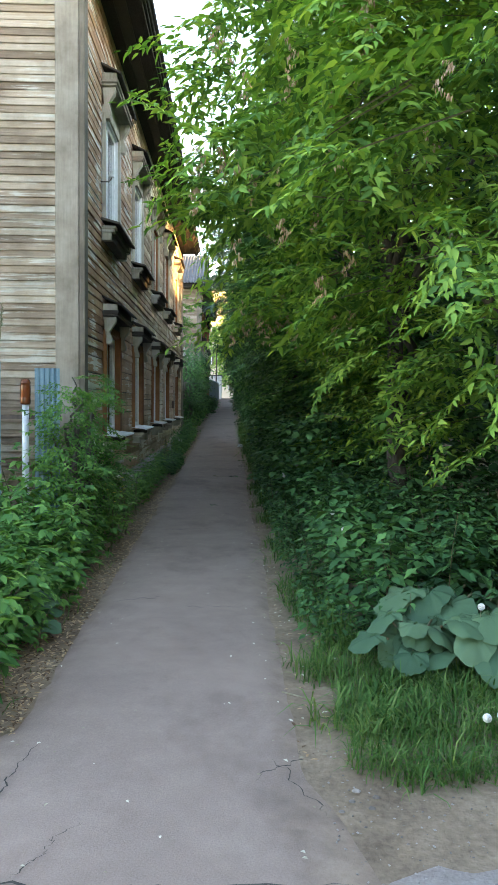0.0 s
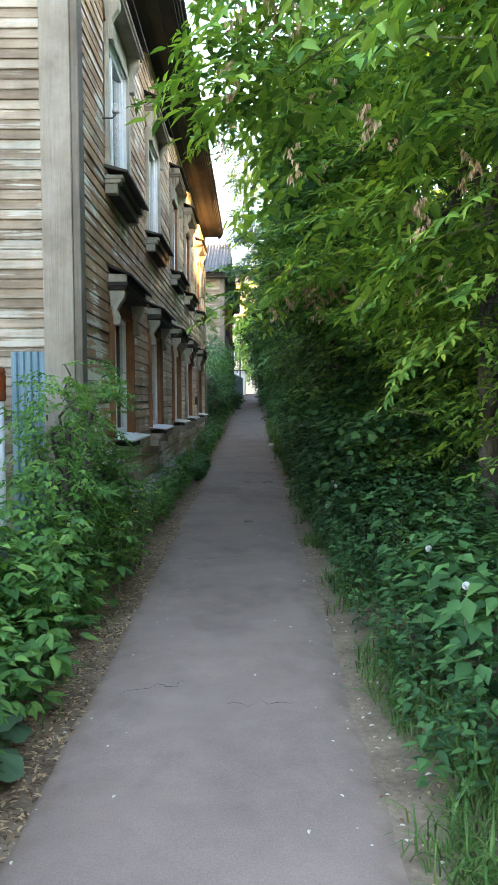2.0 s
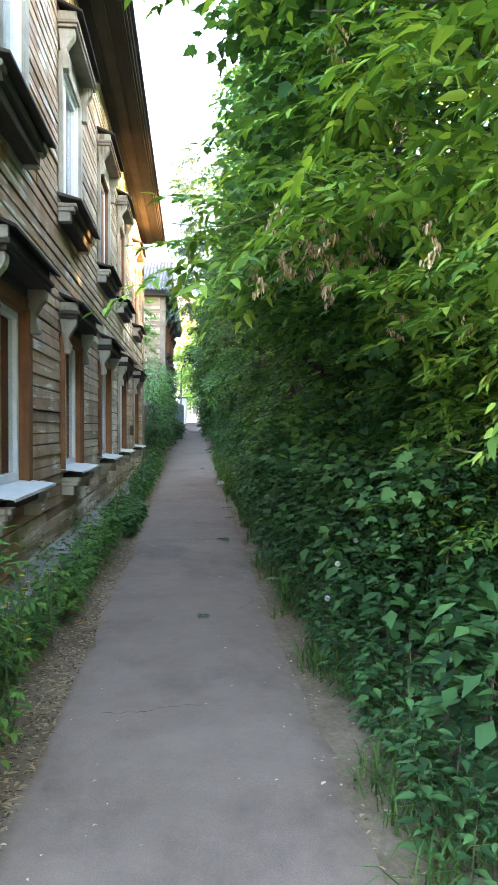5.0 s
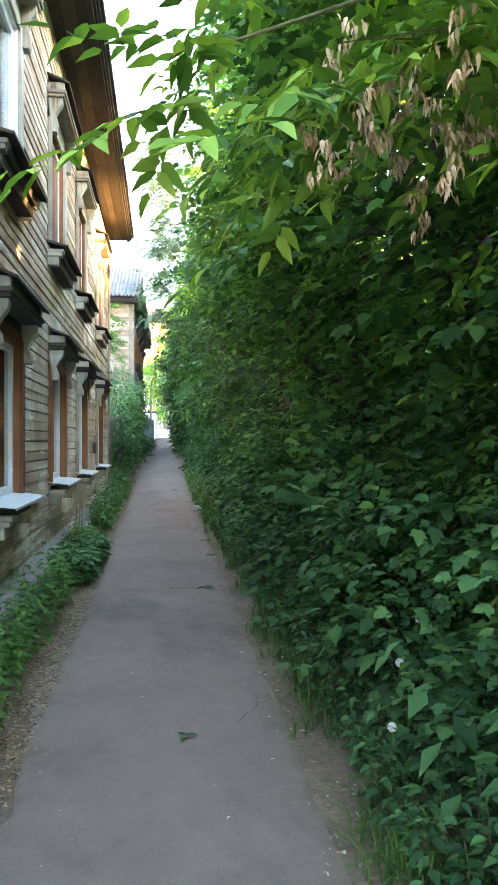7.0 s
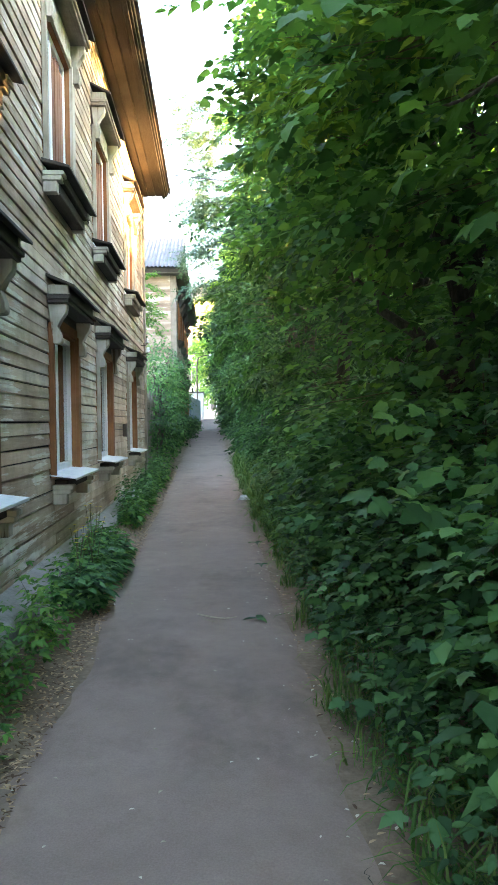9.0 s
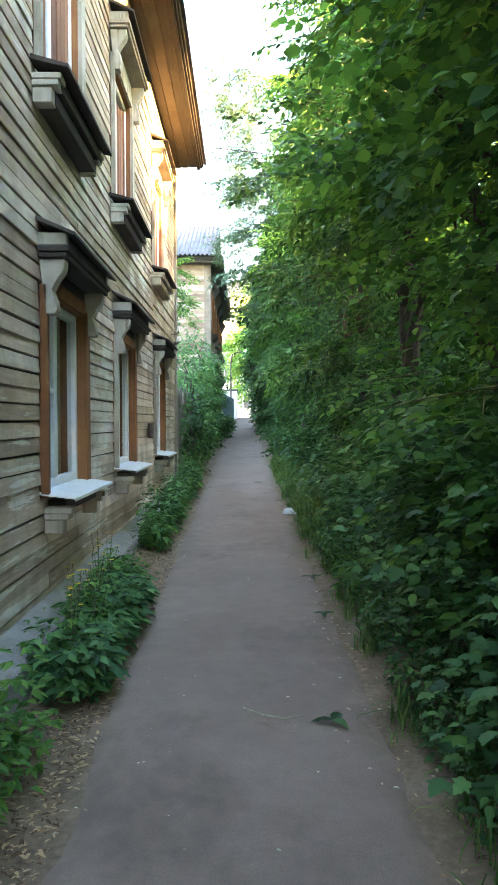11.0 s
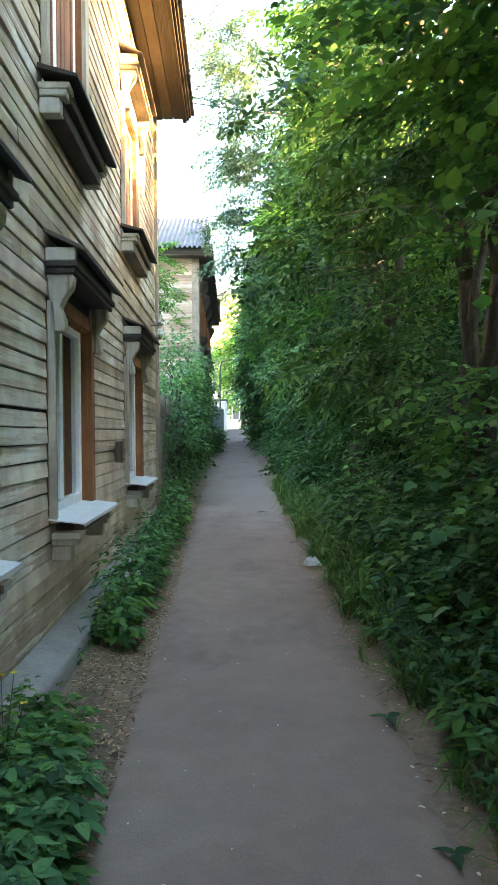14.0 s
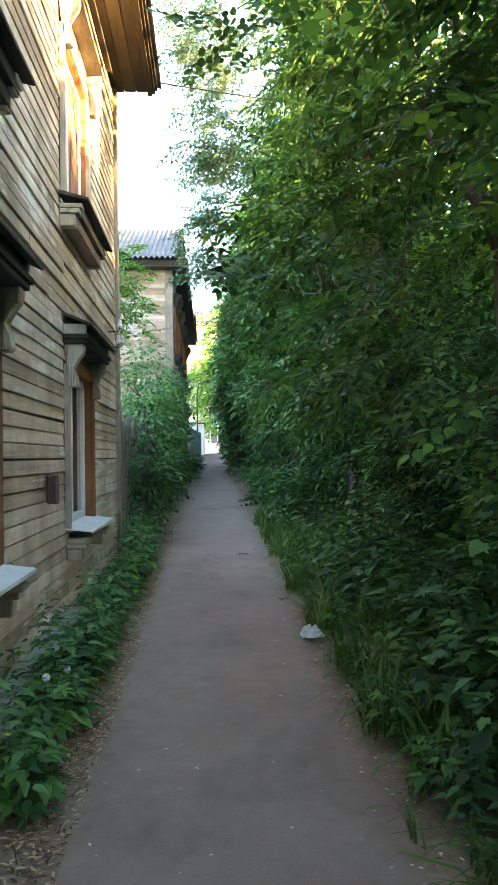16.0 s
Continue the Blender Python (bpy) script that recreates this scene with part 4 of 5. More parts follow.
        out |= ((u / a) ** 2 + (w / b) ** 2 < 1 + 0.3 * np.sin(p[:, 1] * 3.1 + p[:, 2] * 2.3)) & (s > 0.3) & (prng.rand(len(p)) < 0.98)
    return out


def hedge_edge(y, z):
    """How far the foliage on the garden side comes towards the path."""
    y, z = np.asarray(y, float), np.asarray(z, float)
    e = np.interp(z, [0, 0.6, 1.1, 1.7, 2.3, 3.2, 4.5, 7, 10], [0.6, 0.75, 1.0, 1.05, 0.85, 0.68, 0.55, 0.55, 0.9])
    far = np.interp(z, [0, 1, 2, 4, 7, 10], [0.55, 0.7, 0.8, 0.85, 0.9, 1.3])
    k = np.clip((y - 13) / 8, 0, 1)
    e = e * (1 - k) + far * k
    e = e + 0.22 * np.clip(2.6 - z, 0, 1)
    e = e + 0.85 * np.clip(2.1 - z, 0, 1) * np.clip((y - 16.0) / 1.5, 0, 1) * (y < 24.5)
    e = e + 0.75 * np.clip(1 - np.abs(z - 2.35) / 0.75, 0, 1) * np.clip((y - 9.0) / 1.5, 0, 1) * np.clip((18.5 - y) / 2, 0, 1)
    e = e + 0.55 * np.clip(1 - np.abs(z - 1.6) / 0.7, 0, 1) * np.clip((10.0 - y) / 1.5, 0, 1)
    bulge = np.interp(y, [14, 20], [0.30, 0.46]) * np.sin(y * 1.9 + z * 0.7) * np.sin(z * 1.6 + y * 0.5) + 0.16 * np.sin(y * 4.3 + 1.0) * np.sin(z * 3.7)
    return e + bulge * np.clip(z / 2.0, 0.2, 1) + 0.1


def limb(g, a, b, r0, r1, wander=0.12, steps=7):
    a, b = Vector(a), Vector(b)
    pts, rad = [], []
    for i in range(steps + 1):
        s = i / steps
        off = Vector((prng.uniform(-1, 1), prng.uniform(-1, 1), prng.uniform(-0.6, 0.8))) * wander * math.sin(math.pi * s)
        pts.append(a.lerp(b, s) + off)
        rad.append(r0 + (r1 - r0) * s)
    g.tube(pts, rad, 7)
    return pts


def tree(x, y, top, mat, templates, count, scale, label, group, depth=0.75, z_low=0.9, half=1.9, seeds=0, front=0, extra=None, edge_shift=0.0, bunches=None):
    """A tree of the hedge: forked trunk, limbs, and a crown of leaf sprays that fills its stretch of the lane side."""
    gz = ground_z(y)
    t = thing("tree", label, "tree", (x, y, gz), group)
    trunk = Geo()
    fork = Vector((prng.uniform(-0.2, 0.2), prng.uniform(-0.2, 0.2), top * 0.32))
    limb(trunk, (0, 0, -0.1), fork, 0.12, 0.085, 0.08)
    part("trunk", trunk, M["bark"], t, smooth=True)
    for k in range(5):
        g = Geo()
        h = top * (0.55 + 0.1 * k)
        end = (prng.uniform(-1.2, 1.0), prng.uniform(-1.3, 1.3), min(h, top - 0.5))
        pts = limb(g, fork if k else (0, 0, top * 0.2), end, 0.07, 0.018, 0.25)
        for j in range(3):
            q = pts[3 + j]
            limb(g, q, q + Vector((prng.uniform(-0.9, 0.5), prng.uniform(-0.9, 0.9), prng.uniform(0.0, 0.7))), 0.02, 0.006, 0.1, 4)
        part("limb", g, M["bark"], t, smooth=True)
    # crown: clumps of sprays in a shell towards the lane, with dark gaps between them
    m = max(8, count // 11)
    cy = y + prng.uniform(-half, half, m)
    cz = gz + z_low + (top - z_low) * prng.rand(m) ** 0.9
    cz = np.minimum(cz, gz + top - 0.9 * np.clip(np.abs(cy - y) / half, 0, 1) * prng.rand(m))
    cx = hedge_edge(cy, cz - gz) + edge_shift + np.abs(prng.normal(0, depth, m)) + 0.12
    ctilt = math.pi + prng.normal(0, 0.6, m)
    which = np.repeat(np.arange(m), 11)
    n = len(which)
    out = prng.normal(0, 0.3 * scale, n)
    lat = prng.normal(0, 0.42 * scale, n)
    pos = np.stack([cx[which] + out, cy[which] + lat, cz[which] + prng.normal(0, 0.055, n) - 0.35 * np.abs(lat) + 0.15 * out], -1)
    floor_x = hedge_edge(pos[:, 1], pos[:, 2] - gz) + edge_shift - np.clip(0.1 + 0.2 * (pos[:, 2] - gz - 1.2), 0.1, 0.4)
    pos[:, 0] = np.maximum(pos[:, 0], floor_x + 0.15 * prng.rand(n))
    yaw = ctilt[which] + lat * -0.9 + prng.normal(0, 0.35, n)
    if front:
        xf = 0.6 + 3.6 * prng.rand(front)
        zf = gz + 1.25 + (top - 1.45) * prng.rand(front)
        yf = y - half * 0.65 + 0.35 * np.sin(xf * 2.1 + zf * 1.3) + np.abs(prng.normal(0, 0.5, front)) + 1.0 * np.clip(2.2 - (zf - gz), 0, 1)
        pf = np.stack([xf, yf, zf], -1)
        pf = pf[(pf[:, 0] > hedge_edge(pf[:, 1], pf[:, 2]))]
        pos = np.concatenate([pos, pf])
        yaw = np.concatenate([yaw, -math.pi / 2 + prng.normal(0, 0.8, len(pf))])
    if extra is not None:
        pos = np.concatenate([pos, extra])
        yaw = np.concatenate([yaw, math.pi + prng.normal(0, 1.2, len(extra))])
    keep = ~sunny(pos)
    pos, yaw = pos[keep], yaw[keep]
    pitch = prng.normal(-0.25, 0.3, len(pos))
    sc = scale * prng.uniform(0.75, 1.25, len(pos))
    v, f = sprays(templates, pos, yaw, pitch, sc)
    crown = part("crown", leaf_mesh("crown", (v - np.array([x, y, gz]), f), mat), mat, t)
    crown["kind"] = "stuff"
    # twigs that carry the sprays of the shell
    tw = Geo()
    for i in [q for q in prng.choice(len(pos), min(170, len(pos)), replace=False) if pos[q][0] > 0.45]:
        p = Vector(pos[i]) - Vector((x, y, gz))
        d = Vector((math.cos(yaw[i]), math.sin(yaw[i]), 0.0))
        tw.tube([p - d * 0.5 + Vector((0, 0, 0.08)), p, p + d * 0.4 - Vector((0, 0, 0.1))], [0.006, 0.005, 0.002], 3)
    part("twig", tw, M["twig"], t)["kind"] = "stuff"
    if seeds:
        wing = leaflet(0.034, 0.013, 1)
        near = np.argsort(pos[:, 0] + prng.rand(len(pos)) * 1.2)[: seeds * 5]
        pick = prng.choice(near, min(seeds, len(near)), replace=False)
        pts = []
        spots = list(pos[pick] + np.array([0, 0, -0.08])) + ([] if bunches is None else list(bunches))
        for c in spots:
            k = prng.randint(40, 75)
            w = prng.rand(k)
            pts.append(c + np.stack([prng.normal(0, 0.012, k) + 0.03 * np.sin(w * 9 + c[0] * 40), prng.normal(0, 0.012, k) + 0.03 * np.cos(w * 7 + c[1] * 40), -0.2 * w], -1))
        pts = np.concatenate(pts)
        r = turn(prng.uniform(0, 6.28, len(pts)), prng.uniform(-1.5, -0.9, len(pts)), prng.uniform(-1, 1, len(pts)))
        v, f = scatter(wing, r, pts, prng.uniform(0.8, 1.3, len(pts)))
        part("seed_bunch", leaf_mesh("seeds", (v - np.array([x, y, gz]), f), M["seed"]), M["seed"], t, "dry tan winged seed bunches")["kind"] = "stuff"
    return t


def cluster(n, c, r):
    return np.array(c) + prng.normal(0, 1, (n, 3)) * np.array(r)


# branches of the box elder that hang over the lane
over_a = np.concatenate([cluster(14, (-0.18, 5.9, 3.3), (0.17, 0.2, 0.12)), cluster(10, (-0.25, 6.0, 4.05), (0.16, 0.3, 0.2)), cluster(14, (0.08, 5.9, 3.15), (0.16, 0.25, 0.14)),
                         cluster(14, (0.12, 5.9, 3.95), (0.18, 0.4, 0.25)), cluster(16, (0.2, 5.7, 4.3), (0.25, 0.4, 0.3)), cluster(10, (0.2, 5.9, 3.5), (0.16, 0.3, 0.25))])
over_b = np.concatenate([cluster(7, (-0.35, 8.2, 4.0), (0.2, 0.2, 0.08)), cluster(10, (-0.1, 8.2, 3.95), (0.2, 0.2, 0.12)), cluster(12, (0.25, 8.2, 4.2), (0.25, 0.3, 0.2)), cluster(4, (-0.1, 8.75, 2.48), (0.12, 0.1, 0.04)),
                         cluster(12, (0.3, 8.9, 2.72), (0.22, 0.2, 0.08)), cluster(12, (0.75, 9.0, 2.8), (0.25, 0.2, 0.12)), cluster(14, (0.6, 8.6, 3.2), (0.25, 0.3, 0.2))])
bunch_b = np.array([(0.15, 9.0, 2.78), (0.3, 9.0, 2.72), (0.34, 9.15, 2.6), (0.45, 9.0, 2.66), (0.55, 9.05, 2.62), (0.6, 9.2, 2.7), (0.72, 9.1, 2.6), (0.8, 9.2, 2.45), (0.24, 9.3, 2.62), (0.5, 9.4, 2.5), (0.9, 9.3, 2.3)])
ELDER_LABEL = "leafy green box elder with hanging dry seed bunches"
first = tree(2.3, 5.4, 7.2, M["elder"], SPRAY_FINE, 720, 1.0, ELDER_LABEL, "trees along the lane", 0.6, 1.3, 1.7, 55, 880, over_a)
second = tree(1.9, 8.4, 7.2, M["elder"], SPRAY_FINE, 950, 1.0, ELDER_LABEL, "trees along the lane", 0.6, 1.2, 1.9, 50, 0, over_b, bunches=bunch_b)
for owner, a, b in ((first, (1.9, 5.7, 4.7), (-0.3, 5.9, 3.5)), (first, (1.5, 5.6, 4.2), (0.0, 5.9, 3.15)), (second, (1.7, 8.3, 4.7), (-0.45, 8.2, 4.05)), (second, (1.6, 8.6, 3.2), (-0.2, 8.75, 2.55)),
                    (second, (1.5, 8.8, 3.1), (0.5, 9.2, 2.8))):
    o = owner.location
    g = Geo()
    limb(g, Vector(a) - o, Vector(b) - o, 0.014, 0.004, 0.05, 9)
    part("branch", g, M["twig"], owner, smooth=True)
GREEN_LABEL = "bright green leafy tree leaning over the lane"
DARK_LABEL = "tall dark green maple crowding the lane"
tree(2.1, 11.6, 5.6, M["maple_lifted"], MAPLE, 1150, 1.0, DARK_LABEL, "trees along the lane", 0.6, 0.7, 2.0)
tree(2.4, 13.2, 6.3, M["elder"], SPRAY_FINE, 330, 1.0, GREEN_LABEL, "trees along the lane", 0.5, 3.4, 2.1)
tree(1.9, 14.8, 7.3, M["maple_lifted"], ROUND_MID, 850, 1.05, DARK_LABEL, "trees along the lane", 0.6, 0.8, 2.0,
     extra=np.concatenate([cluster(20, (1.02, 14.9, 1.5), (0.1, 0.5, 0.2)), cluster(10, (1.1, 16.0, 1.3), (0.1, 0.4, 0.22))]))
tree(2.2, 18.2, 8.3, M["maple_lifted"], ROUND_MID, 900, 1.1, DARK_LABEL, "trees along the lane", 0.65, 1.0, 2.1)
tree(2.0, 21.8, 9.2, M["lime"], SPRAY_LOW, 1000, 1.05, GREEN_LABEL, "trees along the lane", 0.6, 0.6, 2.2)
for k, (y, top) in enumerate(((25.6, 9.0), (29.6, 8.4), (34.0, 8.8), (38.6, 9.0), (43.6, 8.6), (49.0, 8.8), (55.0, 8.6), (60.5, 7.6))):
    tree(2.1, y, top, M["lime"] if k % 3 == 2 else M["maple"], SPRAY_FAR, 1150 - 50 * k, 0.95 + 0.08 * k, GREEN_LABEL, "trees along the lane", 0.6, 0.3, 2.7)
# finer grey-green crown that leans out over the lane further on
tree(1.5, 32.0, 10.6, M["willow"], SPRAY_THIN, 420, 0.95, "airy grey-green willow leaning over the lane", "trees along the lane", 0.55, 4.8, 2.4, edge_shift=-1.55,
     extra=np.concatenate([cluster(60, (-0.3, 30.2, 9.4), (0.3, 0.5, 0.35)), cluster(34, (-0.75, 30.2, 10.3), (0.3, 0.4, 0.22)), cluster(26, (-0.7, 30.0, 9.5), (0.22, 0.4, 0.14)),
                           cluster(44, (-0.2, 30.0, 8.3), (0.28, 0.5, 0.28)), cluster(36, (-0.35, 30.0, 7.5), (0.25, 0.4, 0.16)), cluster(30, (-0.3, 30.0, 6.4), (0.2, 0.4, 0.2)),
                           cluster(20, (-0.35, 30.0, 5.5), (0.16, 0.4, 0.14)), cluster(50, (0.15, 30.3, 7.4), (0.3, 0.5, 0.5)), cluster(50, (0.1, 30.3, 10.5), (0.45, 0.5, 0.4))]))
tree(1.7, 26.5, 9.6, M["elder"], SPRAY_FAR, 120, 0.8, GREEN_LABEL, "trees along the lane", 0.3, 4.5, 2.6, edge_shift=-0.65)
tree(1.7, 20.5, 8.6, M["maple"], ROUND_MID, 60, 0.9, GREEN_LABEL, "trees along the lane", 0.3, 4.8, 2.2, edge_shift=-0.4,
     extra=np.concatenate([cluster(16, (0.42, 20.8, 5.05), (0.3, 0.3, 0.14)), cluster(10, (0.05, 20.8, 4.85), (0.18, 0.25, 0.1)), cluster(4, (-0.25, 20.9, 4.72), (0.12, 0.2, 0.06)),
                           cluster(3, (-0.2, 21.2, 3.12), (0.06, 0.1, 0.06)), cluster(8, (0.1, 21.2, 3.2), (0.2, 0.2, 0.12))]))



def sapling(x, y, h, rad):
    """A young maple with its leaves held flat in tiers."""
    gz = earth_z(x, y)
    t = thing("sapling", "young maple sapling with broad tiered green leaves", "sapling", (x, y, gz), "saplings under the trees")
    g = Geo()
    limb(g, (0, 0, -0.05), (prng.uniform(-0.1, 0.1), prng.uniform(-0.1, 0.1), h), 0.013, 0.004, 0.05)
    part("stem", g, M["twig"], t, smooth=True)
    pos, yaw = [], []
    tiers = max(4, int(h / 0.17))
    for k in range(tiers):
        z = h * (0.22 + 0.8 * k / tiers)
        reach = rad * (1 - 0.55 * (k / tiers) ** 1.6)
        for j in range(prng.randint(6, 9)):
            a = prng.uniform(0, 6.28)
            for s in (0.15, 0.5):
                rr = reach * s * prng.uniform(0.7, 1.15)
                pos.append((math.cos(a) * rr, math.sin(a) * rr, z + prng.normal(0, 0.035) + 0.05 * s))
                yaw.append(a + prng.normal(0, 0.25))
    pos = np.array(pos)
    pair = sprays(LOBED, pos, np.array(yaw), prng.normal(-0.08, 0.1, len(pos)), prng.uniform(0.8, 1.2, len(pos)) * (0.7 + 0.4 * rad))
    part("crown", leaf_mesh("crown", pair, M["sapling"]), M["sapling"], t)["kind"] = "stuff"


for x, y, h, rad in ((1.35, 9.6, 1.4, 0.55), (1.35, 10.6, 1.45, 0.6), (1.2, 11.6, 1.3, 0.55), (1.15, 12.5, 1.35, 0.55), (1.3, 13.2, 1.75, 0.7), (1.08, 13.9, 1.3, 0.55), (1.1, 14.8, 1.5, 0.6), (1.05, 15.7, 1.4, 0.55),
                     (1.3, 16.5, 1.5, 0.6), (1.75, 11.2, 1.9, 0.7), (1.8, 12.6, 1.9, 0.7), (1.75, 14.3, 2.0, 0.7), (1.75, 15.8, 1.9, 0.7), (1.3, 18.0, 1.3, 0.6), (1.25, 19.3, 1.45, 0.6), (1.85, 18.8, 1.7, 0.7),
                     (1.95, 20.4, 1.6, 0.7), (1.9, 22.0, 1.5, 0.7), (1.6, 23.4, 1.6, 0.65)):
    sapling(x, y, h, rad)

# the thicket behind the first row
n = 66000
p = np.stack([prng.uniform(2.2, 6.0, n), 4.9 + 59 * prng.rand(n) ** 1.25, np.zeros(n)], -1)
p[:, 2] = np.array([ground_z(v) for v in p[:, 1]]) + 0.2 + np.interp(p[:, 1], [11, 14], [7.8, 6.2]) * prng.rand(n)
p = p[~sunny(p)]
r = turn(prng.uniform(0, 6.28, len(p)), prng.uniform(-0.9, 0.5, len(p)), prng.uniform(-0.8, 0.8, len(p)))
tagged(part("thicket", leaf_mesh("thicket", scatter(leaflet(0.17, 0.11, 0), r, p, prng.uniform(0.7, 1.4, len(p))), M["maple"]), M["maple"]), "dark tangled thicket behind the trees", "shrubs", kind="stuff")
# upper fill in paler elder green, so its colour helps the sunlit look
n = 40000
p = np.stack([prng.uniform(2.4, 5.5, n), 4.9 + 50 * prng.rand(n) ** 1.1, np.zeros(n)], -1)
p[:, 2] = np.array([ground_z(v) for v in p[:, 1]]) + 3.6 + (5.0 + 0.9 * np.sin(p[:, 1] * 0.8) + 0.6 * np.sin(p[:, 1] * 2.1 + 1)) * prng.rand(n)
p = p[~sunny(p)]
r = turn(prng.uniform(0, 6.28, len(p)), prng.uniform(-0.9, 0.5, len(p)), prng.uniform(-0.8, 0.8, len(p)))
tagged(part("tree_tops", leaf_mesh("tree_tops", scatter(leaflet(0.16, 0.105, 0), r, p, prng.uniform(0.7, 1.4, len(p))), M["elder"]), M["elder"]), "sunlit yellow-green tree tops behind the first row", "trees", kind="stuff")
# added woods behind the hedge; their height profile decides where low sun passes
n = 62000
p = np.stack([prng.uniform(7.6, 14, n), prng.uniform(-25, 95, n), np.zeros(n)], -1)
p[:, 2] = np.array([ground_z(v) for v in p[:, 1]]) + (np.interp(p[:, 1], [10, 15, 23, 27], [8.2, 4.4, 4.6, 8.4]) + 0.7 * np.sin(p[:, 1] * 0.9) + 0.5 * np.sin(p[:, 1] * 2.3)) * prng.rand(n) ** 0.85
p = p[~sunny(p)]
r = turn(prng.uniform(0, 6.28, len(p)), prng.uniform(-1.2, 1.2, len(p)), prng.uniform(-1.2, 1.2, len(p)))
tagged(part("far_woods", leaf_mesh("far_woods", scatter(leaflet(0.85, 0.66, 0), r, p, prng.uniform(0.7, 1.4, len(p))), M["maple"]), M["maple"]), "green woods added beyond the lane to block the low sun", "woods", kind="stuff")


def free_tree(x, y, top, rad, z_low, count, mat, templates, scale, label, name="tree", category="tree"):
    """A freestanding tree or shrub with a lobed crown."""
    gz = ground_z(y)
    t = thing(name, label, category, (x, y, gz))
    trunk = Geo()
    limb(trunk, (0, 0, -0.1), (0.1, 0, top * 0.7), 0.03 + 0.012 * top, 0.02, 0.1)
    for k in range(5):
        a = prng.uniform(0, 6.28)
        limb(trunk, (0.03, 0, top * (0.2 + 0.1 * k)), (rad * 0.8 * math.cos(a), rad * 0.8 * math.sin(a), top * (0.45 + 0.1 * k)), 0.008 + 0.005 * top, 0.006, 0.1)
    part("trunk", trunk, M["bark"], t, smooth=True)
    lobes = [(prng.uniform(-0.6, 0.6) * rad, prng.uniform(-0.6, 0.6) * rad, prng.uniform(z_low + 0.2 * (top - z_low), top - 0.25 * (top - z_low))) for _ in range(7)]
    pos = []
    for lx, ly, lz in lobes:
        d = prng.normal(0, 1, (count // 7, 3))
        d /= np.linalg.norm(d, axis=1)[:, None]
        q = np.array((lx, ly, lz)) + d * np.array((rad * 0.55, rad * 0.55, (top - z_low) * 0.28)) * prng.uniform(0.55, 1.08, (len(d), 1))
        pos.append(q)
    pos = np.concatenate(pos)
    pos = pos[pos[:, 2] > 0.15]
    yaw = np.arctan2(pos[:, 1], pos[:, 0]) + prng.normal(0, 0.6, len(pos))
    pair = sprays(templates, pos, yaw, prng.normal(-0.2, 0.3, len(pos)), scale * prng.uniform(0.75, 1.25, len(pos)))
    part("crown", leaf_mesh("crown", pair, mat), mat, t)["kind"] = "stuff"
    return t


# shrubs between the two houses
for x, y, top, rad in ((-1.45, 27.2, 2.1, 0.36), (-1.6, 28.6, 3.0, 0.42), (-1.6, 30.2, 3.5, 0.45), (-1.6, 32.0, 3.6, 0.42), (-1.55, 34.2, 3.4, 0.4), (-1.5, 36.2, 3.2, 0.36),
                       (-1.25, 38.6, 1.2, 0.25), (-1.25, 41.0, 0.9, 0.2), (-1.25, 44.0, 0.8, 0.2), (-1.25, 48.0, 0.8, 0.2)):
    free_tree(x, y, top, rad, 0.15, 330 if top > 3 else 150, M["maple"] if rng.random() < 0.6 else M["sapling"], SHRUB, 0.76, "tall leafy shrub against the old fence", "shrub", "shrub")
free_tree(-2.6, 30.5, 5.6, 1.0, 3.4, 200, M["raspberry"], SPRAY_LOW, 0.9, "young ash sapling behind the fence", "tree", "tree")
# unseen trees added round the junction behind the start, to cut its skylight
for x, y, top, rad in ((7.0, -8.0, 9.0, 2.5), (2.5, -13.0, 9.0, 2.6), (-3.0, -13.5, 8.5, 2.6), (-8.0, -9.0, 8.5, 2.6), (-7.5, -2.5, 7.5, 2.3)):
    free_tree(x, y, top, rad, 0.5, 210, M["maple"], SPRAY_FAR, 2.9, "leafy tree added out of view to shade the junction")
# trees that close the lane's far end
free_tree(0.6, 74, 12.5, 3.4, 2.2, 900, M["elder"], SPRAY_FAR, 2.6, "broad tree catching yellow sunlight")
free_tree(5.5, 70, 9.5, 3.2, 1.0, 800, M["elder"], SPRAY_FAR, 2.6, "broad tree catching yellow sunlight")
free_tree(-7.0, 66, 6.5, 2.2, 2.0, 500, M["elder"], SPRAY_FAR, 2.2, "broad tree catching yellow sunlight")
free_tree(3.2, 66, 5.0, 1.6, 0.2, 420, M["elder"], SPRAY_FAR, 1.8, "low leafy tree at the lane end")


# ---- undergrowth ----
def herb(levels, step, size, fine, trio=False, lean=0.1):
    """A stem with leaf pairs: stem Geo and leaf arrays."""
    g = Geo()
    h = levels * step
    bend = (prng.uniform(-lean, lean), prng.uniform(-lean, lean))
    at = lambda s: np.array([bend[0] * s * s * h * 2, bend[1] * s * s * h * 2, h * s])
    g.tube([tuple(at(s)) for s in (0, 0.35, 0.7, 1)], [0.006, 0.005, 0.004, 0.002], 4)
    one = leaflet(size, size * 0.62, fine)
    pairs = []
    for i in range(1, levels + 1):
        s = i / levels
        k = (0.55 + 0.75 * math.sin(math.pi * min(1, 0.15 + 0.8 * s))) * (0.55 if i == levels else 1)
        for side in range(2):
            yaw = i * 1.57 + side * math.pi + prng.uniform(-0.3, 0.3)
            p = at(s)
            for dy in ((0.0, 0.8, -0.8) if trio else (0.0,)):
                stalk = 0.35 * size * (2 if trio else 1)
                q = p + np.array([math.cos(yaw), math.sin(yaw), 0.2]) * stalk * k
